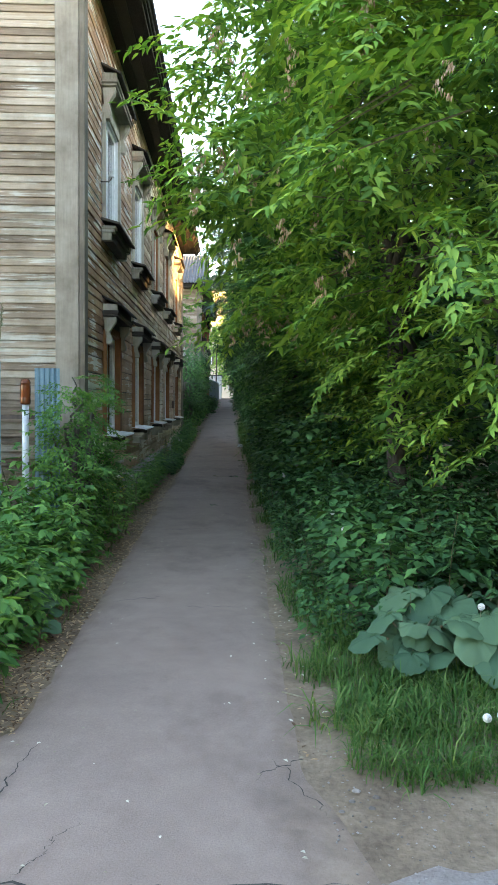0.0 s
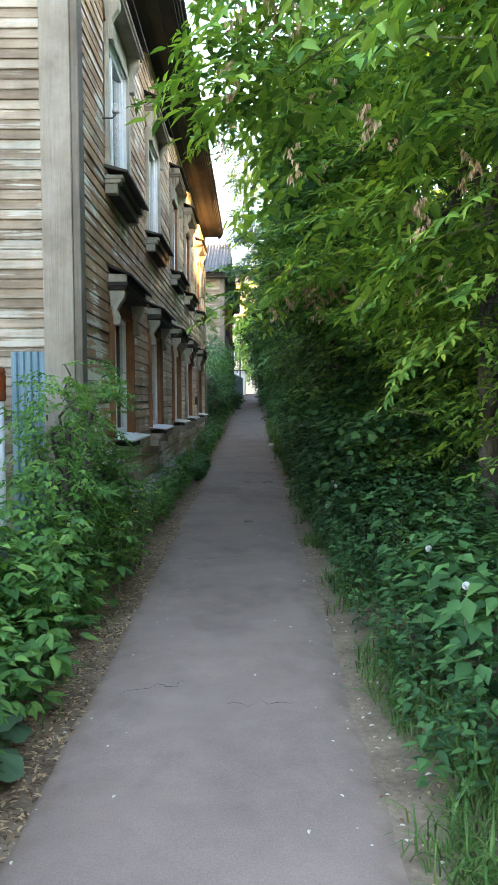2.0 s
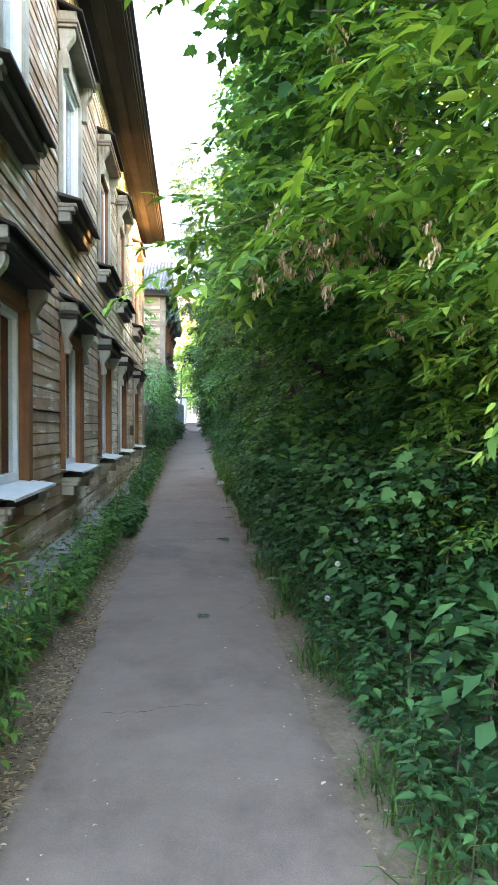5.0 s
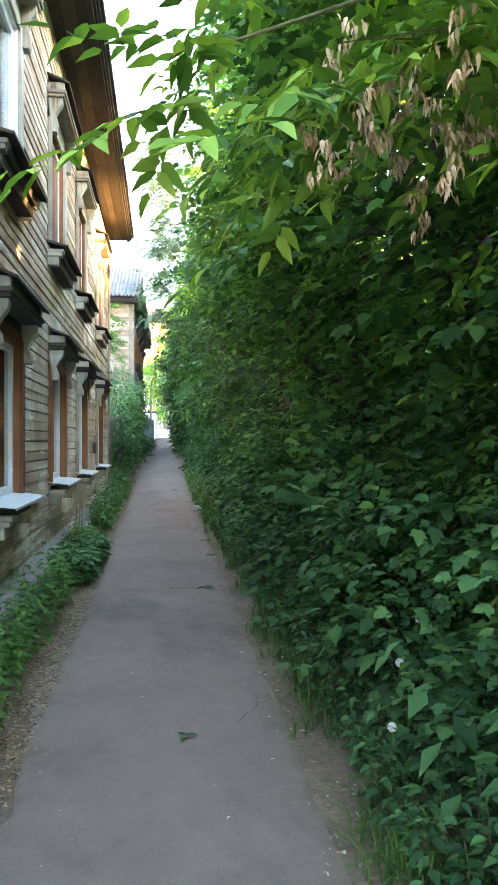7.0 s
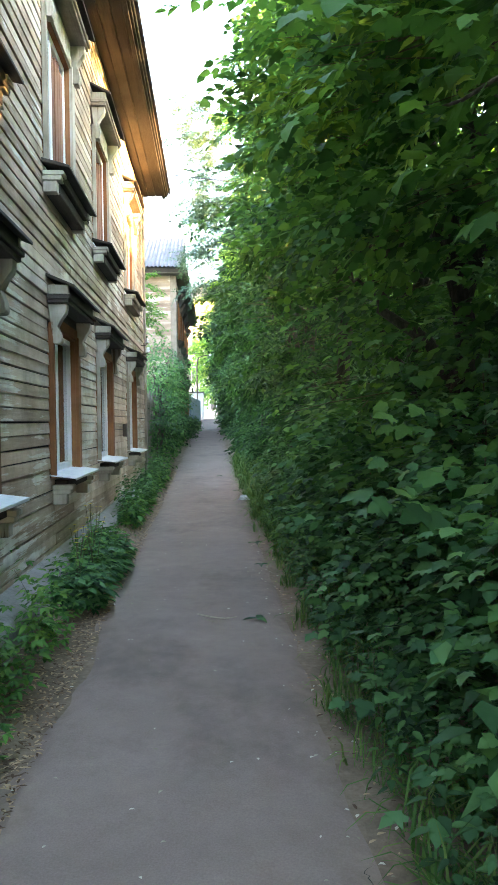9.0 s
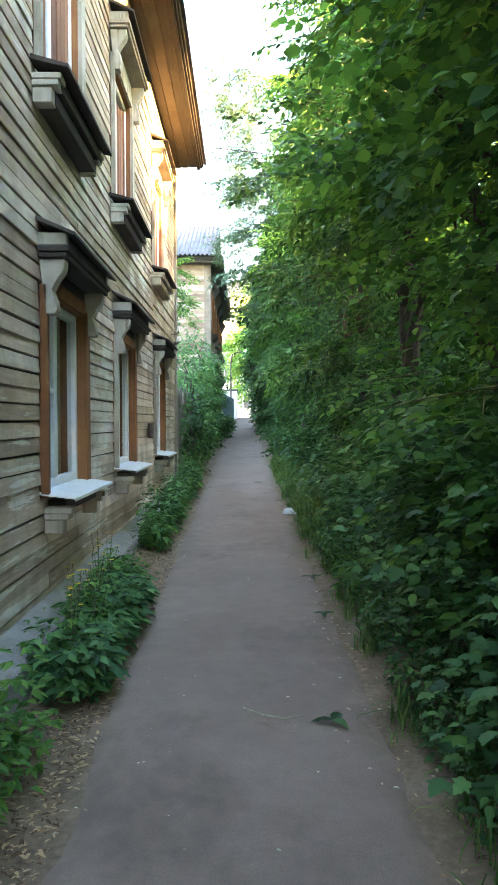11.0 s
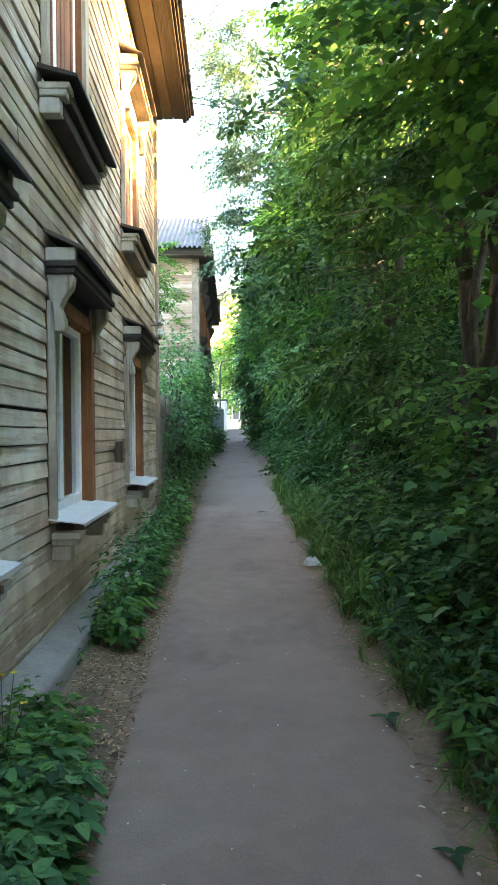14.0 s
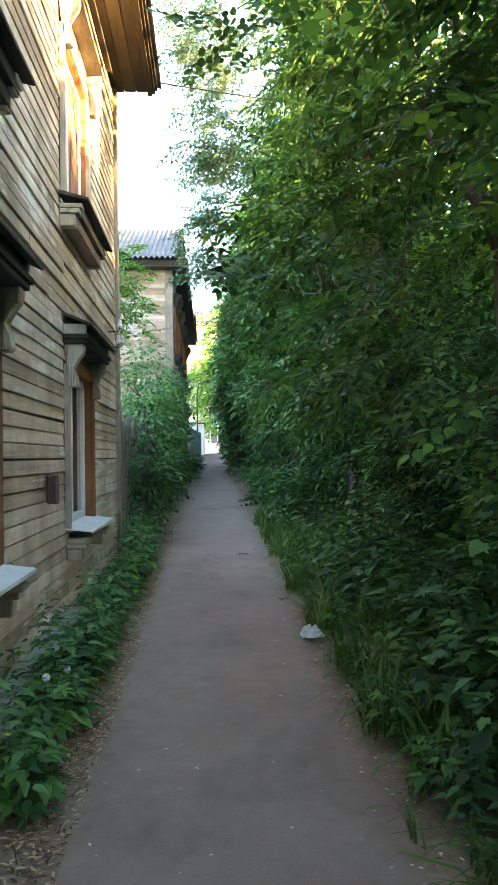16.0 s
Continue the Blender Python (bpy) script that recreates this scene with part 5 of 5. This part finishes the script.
                pairs.append(scatter(one, turn(yaw + dy, prng.uniform(-0.55, 0.1), prng.uniform(-0.3, 0.3)), q[None], k))
    return g, join(pairs)


def herb_kinds(name, mat, options):
    out = []
    for o in options:
        g, pair = herb(*o)
        sm = g.mesh("stem")
        sm.materials.append(M["twig"])
        out.append((sm, leaf_mesh("leaves", pair, mat)))
    return out


NETTLES = herb_kinds("nettle", M["nettle"], [(9, 0.085, 0.105, 2), (8, 0.08, 0.1, 2), (7, 0.075, 0.095, 2), (10, 0.085, 0.11, 2), (6, 0.075, 0.1, 2)])
UNDER = herb_kinds("nettle", M["nettle"], [(9, 0.085, 0.105, 0), (8, 0.08, 0.1, 0), (10, 0.085, 0.11, 0)])
CANES = herb_kinds("raspberry_cane", M["raspberry"], [(7, 0.11, 0.085, 1, True, 0.25), (8, 0.12, 0.09, 1, True, 0.25), (6, 0.1, 0.08, 1, True, 0.3), (5, 0.09, 0.085, 1, True, 0.3)])
LOW = herb_kinds("weed", M["raspberry"], [(4, 0.07, 0.08, 1, True, 0.3), (4, 0.06, 0.09, 1, True, 0.3), (5, 0.06, 0.075, 1, True, 0.3)])


def plant(kind, name, label, category, x, y, scale, group):
    t = thing(name, label, category, (x, y, earth_z(x, y) - 0.01), group)
    t.matrix_basis = Matrix.Translation(t.location) @ Euler((prng.normal(0, 0.1), prng.normal(0, 0.1), prng.uniform(0, 6.28))).to_matrix().to_4x4() @ Matrix.Scale(scale, 4)
    sm, lm = kind[prng.randint(len(kind))]
    for nm, me in (("stem", sm), ("leaves", lm)):
        ob = new(nm, me)
        ob.parent = t
        if nm == "leaves":
            ob["kind"] = "stuff"
    return t


# nettles beside the path, tallest towards the trees
for i in range(290):
    y = 4.5 + 14.5 * prng.rand() ** 1.1
    x = PATH_R + 0.22 + 1.5 * prng.rand() ** 1.3
    if y < 5.2 and x < 0.9:
        continue
    s = np.clip(0.5 + 0.45 * (x - PATH_R - 0.2), 0.45, 1.15) * prng.uniform(0.8, 1.15)
    if 16.5 < y and x < 1.0:
        s *= 0.6
    plant(NETTLES, "nettle", "dark green stinging nettle beside the path", "nettle", x, y, s, "nettles along the path")


def undergrowth(n, xr, yr, kinds, mat, label, smin, smax, name, patchy=False):
    """Plants too many to count, joined."""
    pairs = []
    for me in kinds:
        v = np.empty(len(me[1].vertices) * 3, np.float32)
        me[1].vertices.foreach_get("co", v)
        f = np.empty(len(me[1].polygons) * 3, np.int32)
        me[1].polygons.foreach_get("vertices", f)
        k = n // len(kinds)
        x, y = prng.uniform(*xr, k), prng.uniform(*yr, k)
        if patchy:
            w = np.array([noise.noise((a * 2.5, b * 1.5, 7)) for a, b in zip(x, y)]) > -0.02
            x, y, k = x[w], y[w], int(w.sum())
        pos = np.stack([x, y, [earth_z(a, b) for a, b in zip(x, y)]], -1)
        pairs.append(scatter((v.reshape(-1, 3), f.reshape(-1, 3)), turn(prng.uniform(0, 6.28, k), prng.normal(0, 0.1, k), prng.normal(0, 0.1, k)), pos, prng.uniform(smin, smax, k)))
    tagged(part(name, leaf_mesh(name, join(pairs), mat), mat), label, "undergrowth", kind="stuff")


undergrowth(1150, (0.8, 2.6), (4.8, 24), UNDER, M["nettle"], "dense green undergrowth beneath the trees", 0.7, 1.25, "undergrowth")
undergrowth(420, (0.62, 1.6), (18.5, 62), UNDER, M["nettle"], "dense green undergrowth beneath the trees", 0.6, 1.3, "undergrowth")
undergrowth(300, (-1.75, -1.15), (25.6, 44), CANES, M["raspberry"], "green weeds along the fence foot", 0.4, 0.9, "undergrowth")
undergrowth(200, (-1.6, -1.26), (7.6, 12.6), CANES, M["raspberry"], "bushy green weeds along the wall foot", 0.3, 0.6, "undergrowth")
undergrowth(150, (-1.4, -1.1), (14.7, 16.8), LOW, M["sapling"], "low green weeds along the wall foot", 0.7, 1.25, "undergrowth")
undergrowth(180, (-1.42, -1.2), (15.3, 17.4), LOW, M["raspberry"], "low green weeds along the wall foot", 0.5, 1.1, "undergrowth")
undergrowth(170, (-1.42, -1.14), (18.6, 25.6), NETTLES, M["sapling"], "nettles along the wall foot", 0.4, 0.85, "undergrowth")
undergrowth(240, (-1.42, -1.18), (18.8, 25.5), LOW, M["raspberry"], "low green weeds along the wall foot", 0.5, 1.3, "undergrowth", True)
undergrowth(70, (-1.42, -1.16), (10.6, 14.3), CANES, M["raspberry"], "bushy green weeds along the wall foot", 0.4, 0.7, "undergrowth")
undergrowth(190, (0.5, 0.95), (17.0, 27), LOW, M["raspberry"], "low green weeds on the shaded verge", 0.5, 1.2, "undergrowth", True)
undergrowth(340, (-2.6, -1.22), (3.3, 7.4), CANES, M["raspberry"], "bushy green weeds beside the path", 0.65, 1.15, "undergrowth")
undergrowth(260, (-3.8, -1.75), (3.2, 7.2), CANES, M["raspberry"], "green weeds in front of the metal fence", 0.7, 1.15, "undergrowth")
undergrowth(520, (0.5, 0.95), (4.6, 19), NETTLES, M["nettle"], "young nettles along the path edge", 0.28, 0.62, "undergrowth")
undergrowth(300, (1.4, 4.0), (4.6, 7.5), UNDER, M["nettle"], "dense green undergrowth beneath the trees", 0.8, 1.2, "undergrowth")

# raspberry canes and weeds between path and house
for i in range(190):
    y = 3.5 + 22 * prng.rand() ** 1.25
    room = 0.55 if y > 8 else 1.2
    x = PATH_L - (0.1 if y < 9 else 0.2) - room * prng.rand() ** 0.8
    if y > 8.2:
        x = max(x, WX + 0.2)
    if 14.3 < y < 15.0 or 17.5 < y < 18.6:
        if prng.rand() < 0.75:
            continue
    tall = np.interp(y, [3, 5, 7.5, 8.5, 10, 13, 18, 22, 26], [0.62, 0.8, 1.2, 0.95, 0.72, 0.55, 0.55, 0.6, 0.85])
    s = tall * prng.uniform(0.65, 1.15) * np.interp(x, [-1.7, -1.15], [1.1, 0.55])
    low = y > 11 and prng.rand() < 0.55
    plant(LOW if low else CANES, "weed" if low else "raspberry_cane", "low green weed at the foot of the wall" if low else "bushy green raspberry cane beside the path",
          "weed" if low else "raspberry", x, y, s * (1.2 if low else 1.0), "weeds along the wall")
for x, y, top, rad in ((-1.55, 7.25, 1.85, 0.2), (-1.48, 7.8, 2.1, 0.22), (-1.42, 8.3, 1.5, 0.18)):
    free_tree(x, y, top, rad, 0.25, 130, M["raspberry"], SPRAY_MID, 0.5, "bushy young elder sapling by the house corner", "sapling", "sapling")


# burdock with large ruffled leaves
def big_leaf(size, seed):
    g = Geo()
    rings, spokes = 6, 36
    g.v.append((0, 0, 0))
    for i in range(1, rings + 1):
        q = i / rings
        for j in range(spokes):
            a = math.tau * j / spokes
            r = 0.46 + 0.22 * math.cos(a) ** 3 + 0.1 * math.cos(a) + 0.035 * math.sin(3 * a + seed) - 0.3 * max(0.0, -math.cos(a)) ** 6
            rim = q ** 2
            z = 0.11 * q * abs(math.sin(a)) - 0.3 * (q * max(0.0, math.cos(a))) ** 2 - 0.16 * rim * math.sin(a) ** 2
            z += 0.055 * rim * math.sin(5 * a + seed) + 0.035 * rim * math.sin(11 * a + 2 * seed) + 0.022 * q * math.cos(9 * a)
            g.v.append((size * (0.16 + r * q * math.cos(a)), size * r * q * math.sin(a) * 1.05, size * z))
    g.f = [(0, 1 + j, 1 + (j + 1) % spokes) for j in range(spokes)]
    for i in range(rings - 1):
        o = 1 + i * spokes
        g.f += [(o + j, o + spokes + j, o + spokes + (j + 1) % spokes, o + (j + 1) % spokes) for j in range(spokes)]
    me = g.mesh("leaf", smooth=True)
    me.materials.append(M["burdock"])
    return me


BIG = [big_leaf(0.29, s) for s in (0.0, 1.7, 3.1)]


def burdock(x, y, leaves, scale, lift=0.42):
    t = thing("burdock", "broad-leaved grey-green burdock plant", "burdock", (x, y, earth_z(x, y)), "burdocks")
    for k in range(leaves):
        a = k * 2.4 + prng.uniform(-0.3, 0.3) if k % 3 == 0 else prng.uniform(-math.pi, 0.1)
        r = prng.uniform(0.1, 0.38) * scale
        h = (0.3 + 0.8 * ((k * 0.618) % 1)) * lift * scale
        base = (math.cos(a) * r, math.sin(a) * r, h)
        st = Geo().tube([(0, 0, 0), (base[0] * 0.5, base[1] * 0.5, h * 0.7), base], [0.011, 0.009, 0.006], 5)
        part("stalk", st, M["twig"], t)
        lf = new("leaf", BIG[k % 3])
        lf.parent = t
        lf.matrix_basis = Matrix.Translation(base) @ Euler((prng.normal(0, 0.25), prng.uniform(-0.1, 0.5), a)).to_matrix().to_4x4() @ Matrix.Scale(scale * prng.uniform(0.75, 1.1), 4)


burdock(1.14, 4.45, 22, 0.8)
burdock(1.5, 4.4, 22, 0.85)
burdock(1.35, 4.75, 20, 0.95)
burdock(-1.5, 5.1, 8, 0.8)
burdock(-1.75, 4.3, 6, 0.8)
burdock(0.95, 12.7, 6, 0.8)
burdock(1.1, 11.0, 5, 0.8)
burdock(0.78, 6.5, 4, 0.5)
burdock(0.62, 18.4, 4, 0.45, 0.15)


# grass
def grass(n, xr, yr, h0, h1, label, fade=None):
    x, y = prng.uniform(*xr, n), prng.uniform(*yr, n)
    ragged = np.array([x0 + 0.22 * noise.noise((b * 1.9, 2, 0)) + 0.12 * noise.noise((b * 6, 5, 0)) for x0, b in zip(np.full(n, xr[0] + 0.12), y)])
    low = np.array([yr[0] + 0.2 + 0.3 * noise.noise((a * 1.6, 8, 0)) + 0.1 * noise.noise((a * 7, 3, 0)) for a in x])
    keep = (x > ragged) & (y > low)
    x, y = x[keep], y[keep]
    if fade is not None:
        keep = np.array([noise.noise((a * 2.2, b * 1.1, 4)) for a, b in zip(x, y)]) > fade
        x, y = x[keep], y[keep]
    v = np.array([(0, 0.5, 0), (0, -0.5, 0), (0.16, 0.5, 0.45), (0.16, -0.5, 0.45), (0.55, 0.36, 0.7), (0.55, -0.36, 0.7), (1.0, 0, 0.58)])
    v = v * (1.2, 0.055, 1)
    f = np.array([(0, 1, 3), (0, 3, 2), (2, 3, 5), (2, 5, 4), (4, 5, 6)])
    pos = np.stack([x, y, [earth_z(a, b) for a, b in zip(x, y)]], -1)
    pair = scatter((v, f), turn(prng.uniform(0, 6.28, len(x)), prng.normal(0.05, 0.4, len(x))), pos,
                   prng.uniform(h0, h1, len(x)) * np.array([1.0 + 0.75 * noise.noise((a * 5, b * 5, 6)) for a, b in zip(x, y)]))
    tagged(part("grass", leaf_mesh("grass", pair, M["grass"]), M["grass"]), label, "grass", kind="stuff")


grass(17000, (0.42, 2.7), (2.85, 4.8), 0.045, 0.14, "long green grass beside the gravel")
grass(11000, (PATH_R - 0.06, 0.85), (3.3, 17), 0.05, 0.17, "sparse grass tufts on the path edge", -0.06)
grass(34000, (PATH_R - 0.04, 1.9), (17.5, 30), 0.09, 0.28, "long grass along the shaded verge", -0.35)
grass(1500, (-1.5, PATH_L - 0.02), (3.5, 26), 0.05, 0.16, "sparse grass at the wall side of the path", 0.2)


# ---- small things ----
def flat_chip(w, h):
    return (np.array([(-w, -h * 0.1, 0), (-w * 0.45, -h * 0.9, 0.003), (w * 0.4, -h, 0.004), (w, h * 0.1, 0.001), (w * 0.3, h * 0.8, 0.004), (-w * 0.5, h, 0.003)]),
            np.array([(0, 1, 5), (1, 2, 5), (2, 4, 5), (2, 3, 4)]))


def strew(n, xr, yr, template, smin, smax, mat, name, label, edge_pull=0.0, lift=0.022):
    x, y = prng.uniform(*xr, n), prng.uniform(*yr, n)
    if edge_pull:
        mid, half = sum(xr) / 2, (xr[1] - xr[0]) / 2
        s = (x - mid) / half
        x = mid + half * np.sign(s) * np.abs(s) ** edge_pull
    pos = np.stack([x, y, [max(ground_z(b), earth_z(a, b)) + lift for a, b in zip(x, y)]], -1)
    pair = scatter(template, turn(prng.uniform(0, 6.28, n), prng.normal(0, 0.12, n)), pos, prng.uniform(smin, smax, n))
    tagged(part(name, leaf_mesh(name, pair, mat), mat), label, "debris", kind="stuff")


strew(520, (PATH_L, PATH_R + 0.1), (2.4, 30), flat_chip(0.009, 0.005), 0.5, 1.5, M["chip"], "fallen_petals", "pale fallen petals and seeds on the path", 0.55)
strew(420, (PATH_R - 0.15, PATH_R + 0.35), (3.2, 22), flat_chip(0.011, 0.006), 0.5, 1.5, M["chip"], "fallen_petals", "pale fallen petals along the path edge")
strew(17000, (-1.38, PATH_L + 0.08), (3.5, 27), flat_chip(0.017, 0.0055), 0.35, 1.4, M["litter_dry"], "leaf_litter", "dry brown leaf litter along the wall", lift=0.012)
strew(1700, (PATH_R - 0.04, PATH_R + 0.5), (3.2, 27), flat_chip(0.016, 0.006), 0.4, 1.4, M["litter_dry"], "leaf_litter", "dry brown leaf litter on the verge", lift=0.012)
cube = Geo().tube([(-0.6, 0, 0), (-0.25, 0.12, 0.06), (0.3, -0.1, 0.1), (0.55, 0.05, 0)], [0.2, 0.48, 0.36, 0.12], 5)
cube.v = [(x, y, z * 0.6) for x, y, z in cube.v]
pv, pf = np.array(cube.v), []
for q in cube.f:
    pf += [(q[0], q[i], q[i + 1]) for i in range(1, len(q) - 1)]
strew(1400, (0.4, 2.8), (1.6, 3.4), (pv, np.array(pf)), 0.003, 0.011, M["pebble"], "gravel_stones", "small pale stones on the dirt", lift=0.004)
for x, y, s in ((0.53, 2.98, 0.03), (0.6, 2.92, 0.026), (0.5, 2.9, 0.022), (0.57, 2.85, 0.024), (0.66, 3.28, 0.03), (0.45, 2.84, 0.02)):
    st = part("stone", Geo().add([tuple(p) for p in pv * s], cube.f), M["pebble"])
    st.location = (x, y, earth_z(x, y) + 0.018)
    tagged(st, "small pale stone lying on the dirt", "stone", "stones on the dirt")

# scraps on the path
scrap = thing("plastic_scrap", "crumpled white plastic bag scrap at the path edge", "litter", (0.34, 21.5, ground_z(21.5) + 0.01))
g = Geo()
for i in range(7):
    for j in range(7):
        g.v.append((0.17 * (i / 6 - 0.5) + 0.03 * noise.noise((i * 1.3, j * 1.7, 5)), 0.15 * (j / 6 - 0.5) + 0.03 * noise.noise((i * 1.5, j * 1.1, 9)), 0.015 + 0.085 * (math.sin(math.pi * i / 6) * math.sin(math.pi * j / 6) + 0.0001) ** 0.35 * (0.45 + 1.1 * abs(noise.noise((i * 1.3 + 0.3, j * 1.3 + 0.3, 1))))))
g.f = [(i * 7 + j, i * 7 + j + 1, (i + 1) * 7 + j + 1, (i + 1) * 7 + j) for i in range(6) for j in range(6)]
part("sheet", g, M["plastic_white"], scrap)
tw = Geo().tube([(-0.32, 14.66, 0.03), (-0.22, 14.55, 0.035), (-0.12, 14.52, 0.03), (-0.03, 14.56, 0.028)], [0.003, 0.0045, 0.004, 0.0025], 6)
tw.v = [(x, y, z + ground_z(y)) for x, y, z in tw.v]
tagged(part("stick", tw, M["chip"]), "pale peeled stick lying on the path", "stick")
tw = Geo().tube([(-0.3, 14.64, 0.03), (-0.26, 14.5, 0.03), (-0.18, 14.44, 0.026)], [0.002, 0.0025, 0.0015], 5)
tw.v = [(x, y, z + ground_z(y)) for x, y, z in tw.v]
tagged(part("stick", tw, M["chip"]), "pale peeled stick lying on the path", "stick")
tw = Geo().tube([(0.3, 4.0, 0.03), (0.42, 3.86, 0.05)], [0.005, 0.003], 5)
tagged(part("stick", tw, M["chip"]), "thin dry straw on the path edge", "stick")
for x, y, s, m in ((0.12, 14.5, 1.3, "maple"), (0.3, 17.6, 1.2, "maple"), (0.28, 16.4, 1.0, "maple"), (-0.02, 25.5, 1.0, "maple"),
                   (-0.22, 10.85, 0.8, "maple"), (0.25, 22.8, 0.8, "maple")):
    t = thing("fallen_leaf", "small green leaf sprig lying on the path", "leaf", (x, y, ground_z(y) + 0.03), "fallen leaves")
    for k in range(3):
        v, f = scatter(leaflet(0.09 * s, 0.055 * s, 2), turn(k * 2.1 + x * 9, 0.05, 0.1), np.zeros((1, 3)), 1.0)
        part("blade", leaf_mesh("blade", (v, f), M[m]), M[m], t)


# dandelion clocks
def dandelion(x, y, h):
    t = thing("dandelion", "dandelion seed head on a thin stalk", "dandelion", (x, y, earth_z(x, y)), "dandelions")
    part("stalk", Geo().tube([(0, 0, 0), (0.01, 0.01, h * 0.6), (0.015, 0, h)], [0.003, 0.003, 0.002], 5), M["twig"], t)
    g = Geo()
    for i in range(110):
        d = Vector((prng.normal(), prng.normal(), prng.normal())).normalized()
        u = d.orthogonal().normalized() * 0.006
        c, p = Vector((0.015, 0, h)), Vector((0.015, 0, h)) + d * 0.02
        w = d.cross(u)
        g.add([c, p + u, p - u * 0.5 + w * 0.9, p - u * 0.5 - w * 0.9], [(0, 1, 2), (0, 2, 3), (0, 3, 1), (1, 3, 2)])
    part("seed_head", g, M["puff"], t)


for x, y, h in ((1.42, 4.2, 0.42), (1.2, 3.25, 0.2), (1.16, 3.32, 0.16), (0.85, 5.6, 0.62), (0.9, 6.6, 0.6), (0.75, 10.4, 0.5), (0.95, 10.7, 0.62), (0.8, 11.2, 0.45), (0.62, 10.1, 0.32),
                (-1.3, 19.6, 0.3), (-1.25, 19.9, 0.26), (-1.35, 20.1, 0.3), (-1.28, 20.6, 0.24), (1.0, 16.2, 0.9)):
    dandelion(x, y, h)


# yellow celandine flowers
def celandine(x, y, h, n):
    t = thing("celandine", "celandine with small yellow flowers by the wall", "flower", (x, y, earth_z(x, y)), "yellow flowers")
    for k in range(n):
        a = prng.uniform(0, 6.28)
        r = prng.uniform(0.02, 0.14)
        top = (r * math.cos(a), r * math.sin(a), h * prng.uniform(0.8, 1.15))
        part("stalk", Geo().tube([(0, 0, 0), (top[0] * 0.4, top[1] * 0.4, top[2] * 0.6), top], [0.003, 0.0025, 0.002], 4), M["twig"], t)
        pairs = [scatter(leaflet(0.021, 0.02, 1), turn(j * 1.571 + a, 0.25), np.array([top]), 1.0) for j in range(4)]
        low = [scatter(leaflet(0.07, 0.05, 2), turn(prng.uniform(0, 6.28), prng.uniform(-0.4, 0.2)), np.array([(top[0] * q * 0.7, top[1] * q * 0.7, top[2] * q)]), 1.1 - 0.5 * q) for q in (0.25, 0.35, 0.45, 0.55, 0.65, 0.75, 0.85)]
        part("leaves", leaf_mesh("leaves", join(low), M["raspberry"]), M["raspberry"], t)
        part("petals", leaf_mesh("petals", join(pairs), M["yellow"]), M["yellow"], t)


for x, y, h, n in ((-1.25, 8.2, 0.58, 6), (-1.2, 7.8, 0.6, 5), (-1.16, 8.6, 0.52, 5), (-1.3, 8.7, 0.62, 5), (-1.25, 9.1, 0.6, 5), (-1.35, 9.5, 0.58, 4), (-1.2, 9.9, 0.5, 3), (-1.35, 12.8, 0.5, 2), (-1.3, 15.9, 0.5, 4), (-1.28, 15.2, 0.56, 5), (-1.2, 15.5, 0.52, 5), (-1.25, 14.9, 0.5, 4), (-1.35, 16.3, 0.55, 4), (-1.4, 16.7, 0.5, 3),
                   (-1.3, 18.8, 0.3, 2), (-1.42, 15.6, 0.48, 3)):
    celandine(max(x, -1.36) if y > 8.3 else x, y, h, n)

# young pine whose boughs reach in by the house front
pine = thing("pine", "young pine with long needles in front of the house", "pine", (-2.75, 6.4, 0))
part("trunk", Geo().tube([(0, 0, 0), (0.02, 0, 2.5), (0, 0.03, 5.0)], [0.07, 0.05, 0.015], 8), M["bark"], pine, smooth=True)
needles = []
needle = (np.array([(0, 0.5, 0), (0, -0.5, 0), (1, 0, 0)]) * (1, 0.022, 1), np.array([(0, 1, 2)]))
for zb in (1.9, 2.3, 2.7, 3.1, 3.5, 3.9, 4.4):
    for k in range(6):
        a = k * 1.047 + zb * 2.1 + (0.0 if k else 0.0)
        ln = 1.0 - 0.1 * (zb - 1.9)
        tip = Vector((ln * math.cos(a), ln * math.sin(a), zb + 0.25))
        if tip.x > 0.62:
            tip.x = 0.62
        part("bough", Geo().tube([(0, 0, zb - 0.1), tuple(tip * 0.6 + Vector((0, 0, zb * 0.38))), tuple(tip), (tip.x + 0.02, tip.y, tip.z + 0.3)], [0.014, 0.011, 0.008, 0.004], 5), M["twig"], pine)
        n = 260
        s = prng.uniform(0.3, 1.0, n)
        up = prng.rand(n) < 0.5
        base = np.array([tip.x, tip.y, tip.z])[None] * s[:, None]
        base[:, 2] = zb - 0.05 + (tip.z - zb + 0.05) * s
        base[up] = np.array([tip.x, tip.y, tip.z]) + np.stack([0.02 * s[up], 0 * s[up], 0.3 * s[up]], -1)
        needles.append(scatter(needle, turn(prng.uniform(0, 6.28, n), prng.uniform(0.1, 1.1, n)), base, prng.uniform(0.06, 0.1, n)))
part("needles", leaf_mesh("needles", join(needles), M["pine"]), M["pine"], pine)["kind"] = "stuff"
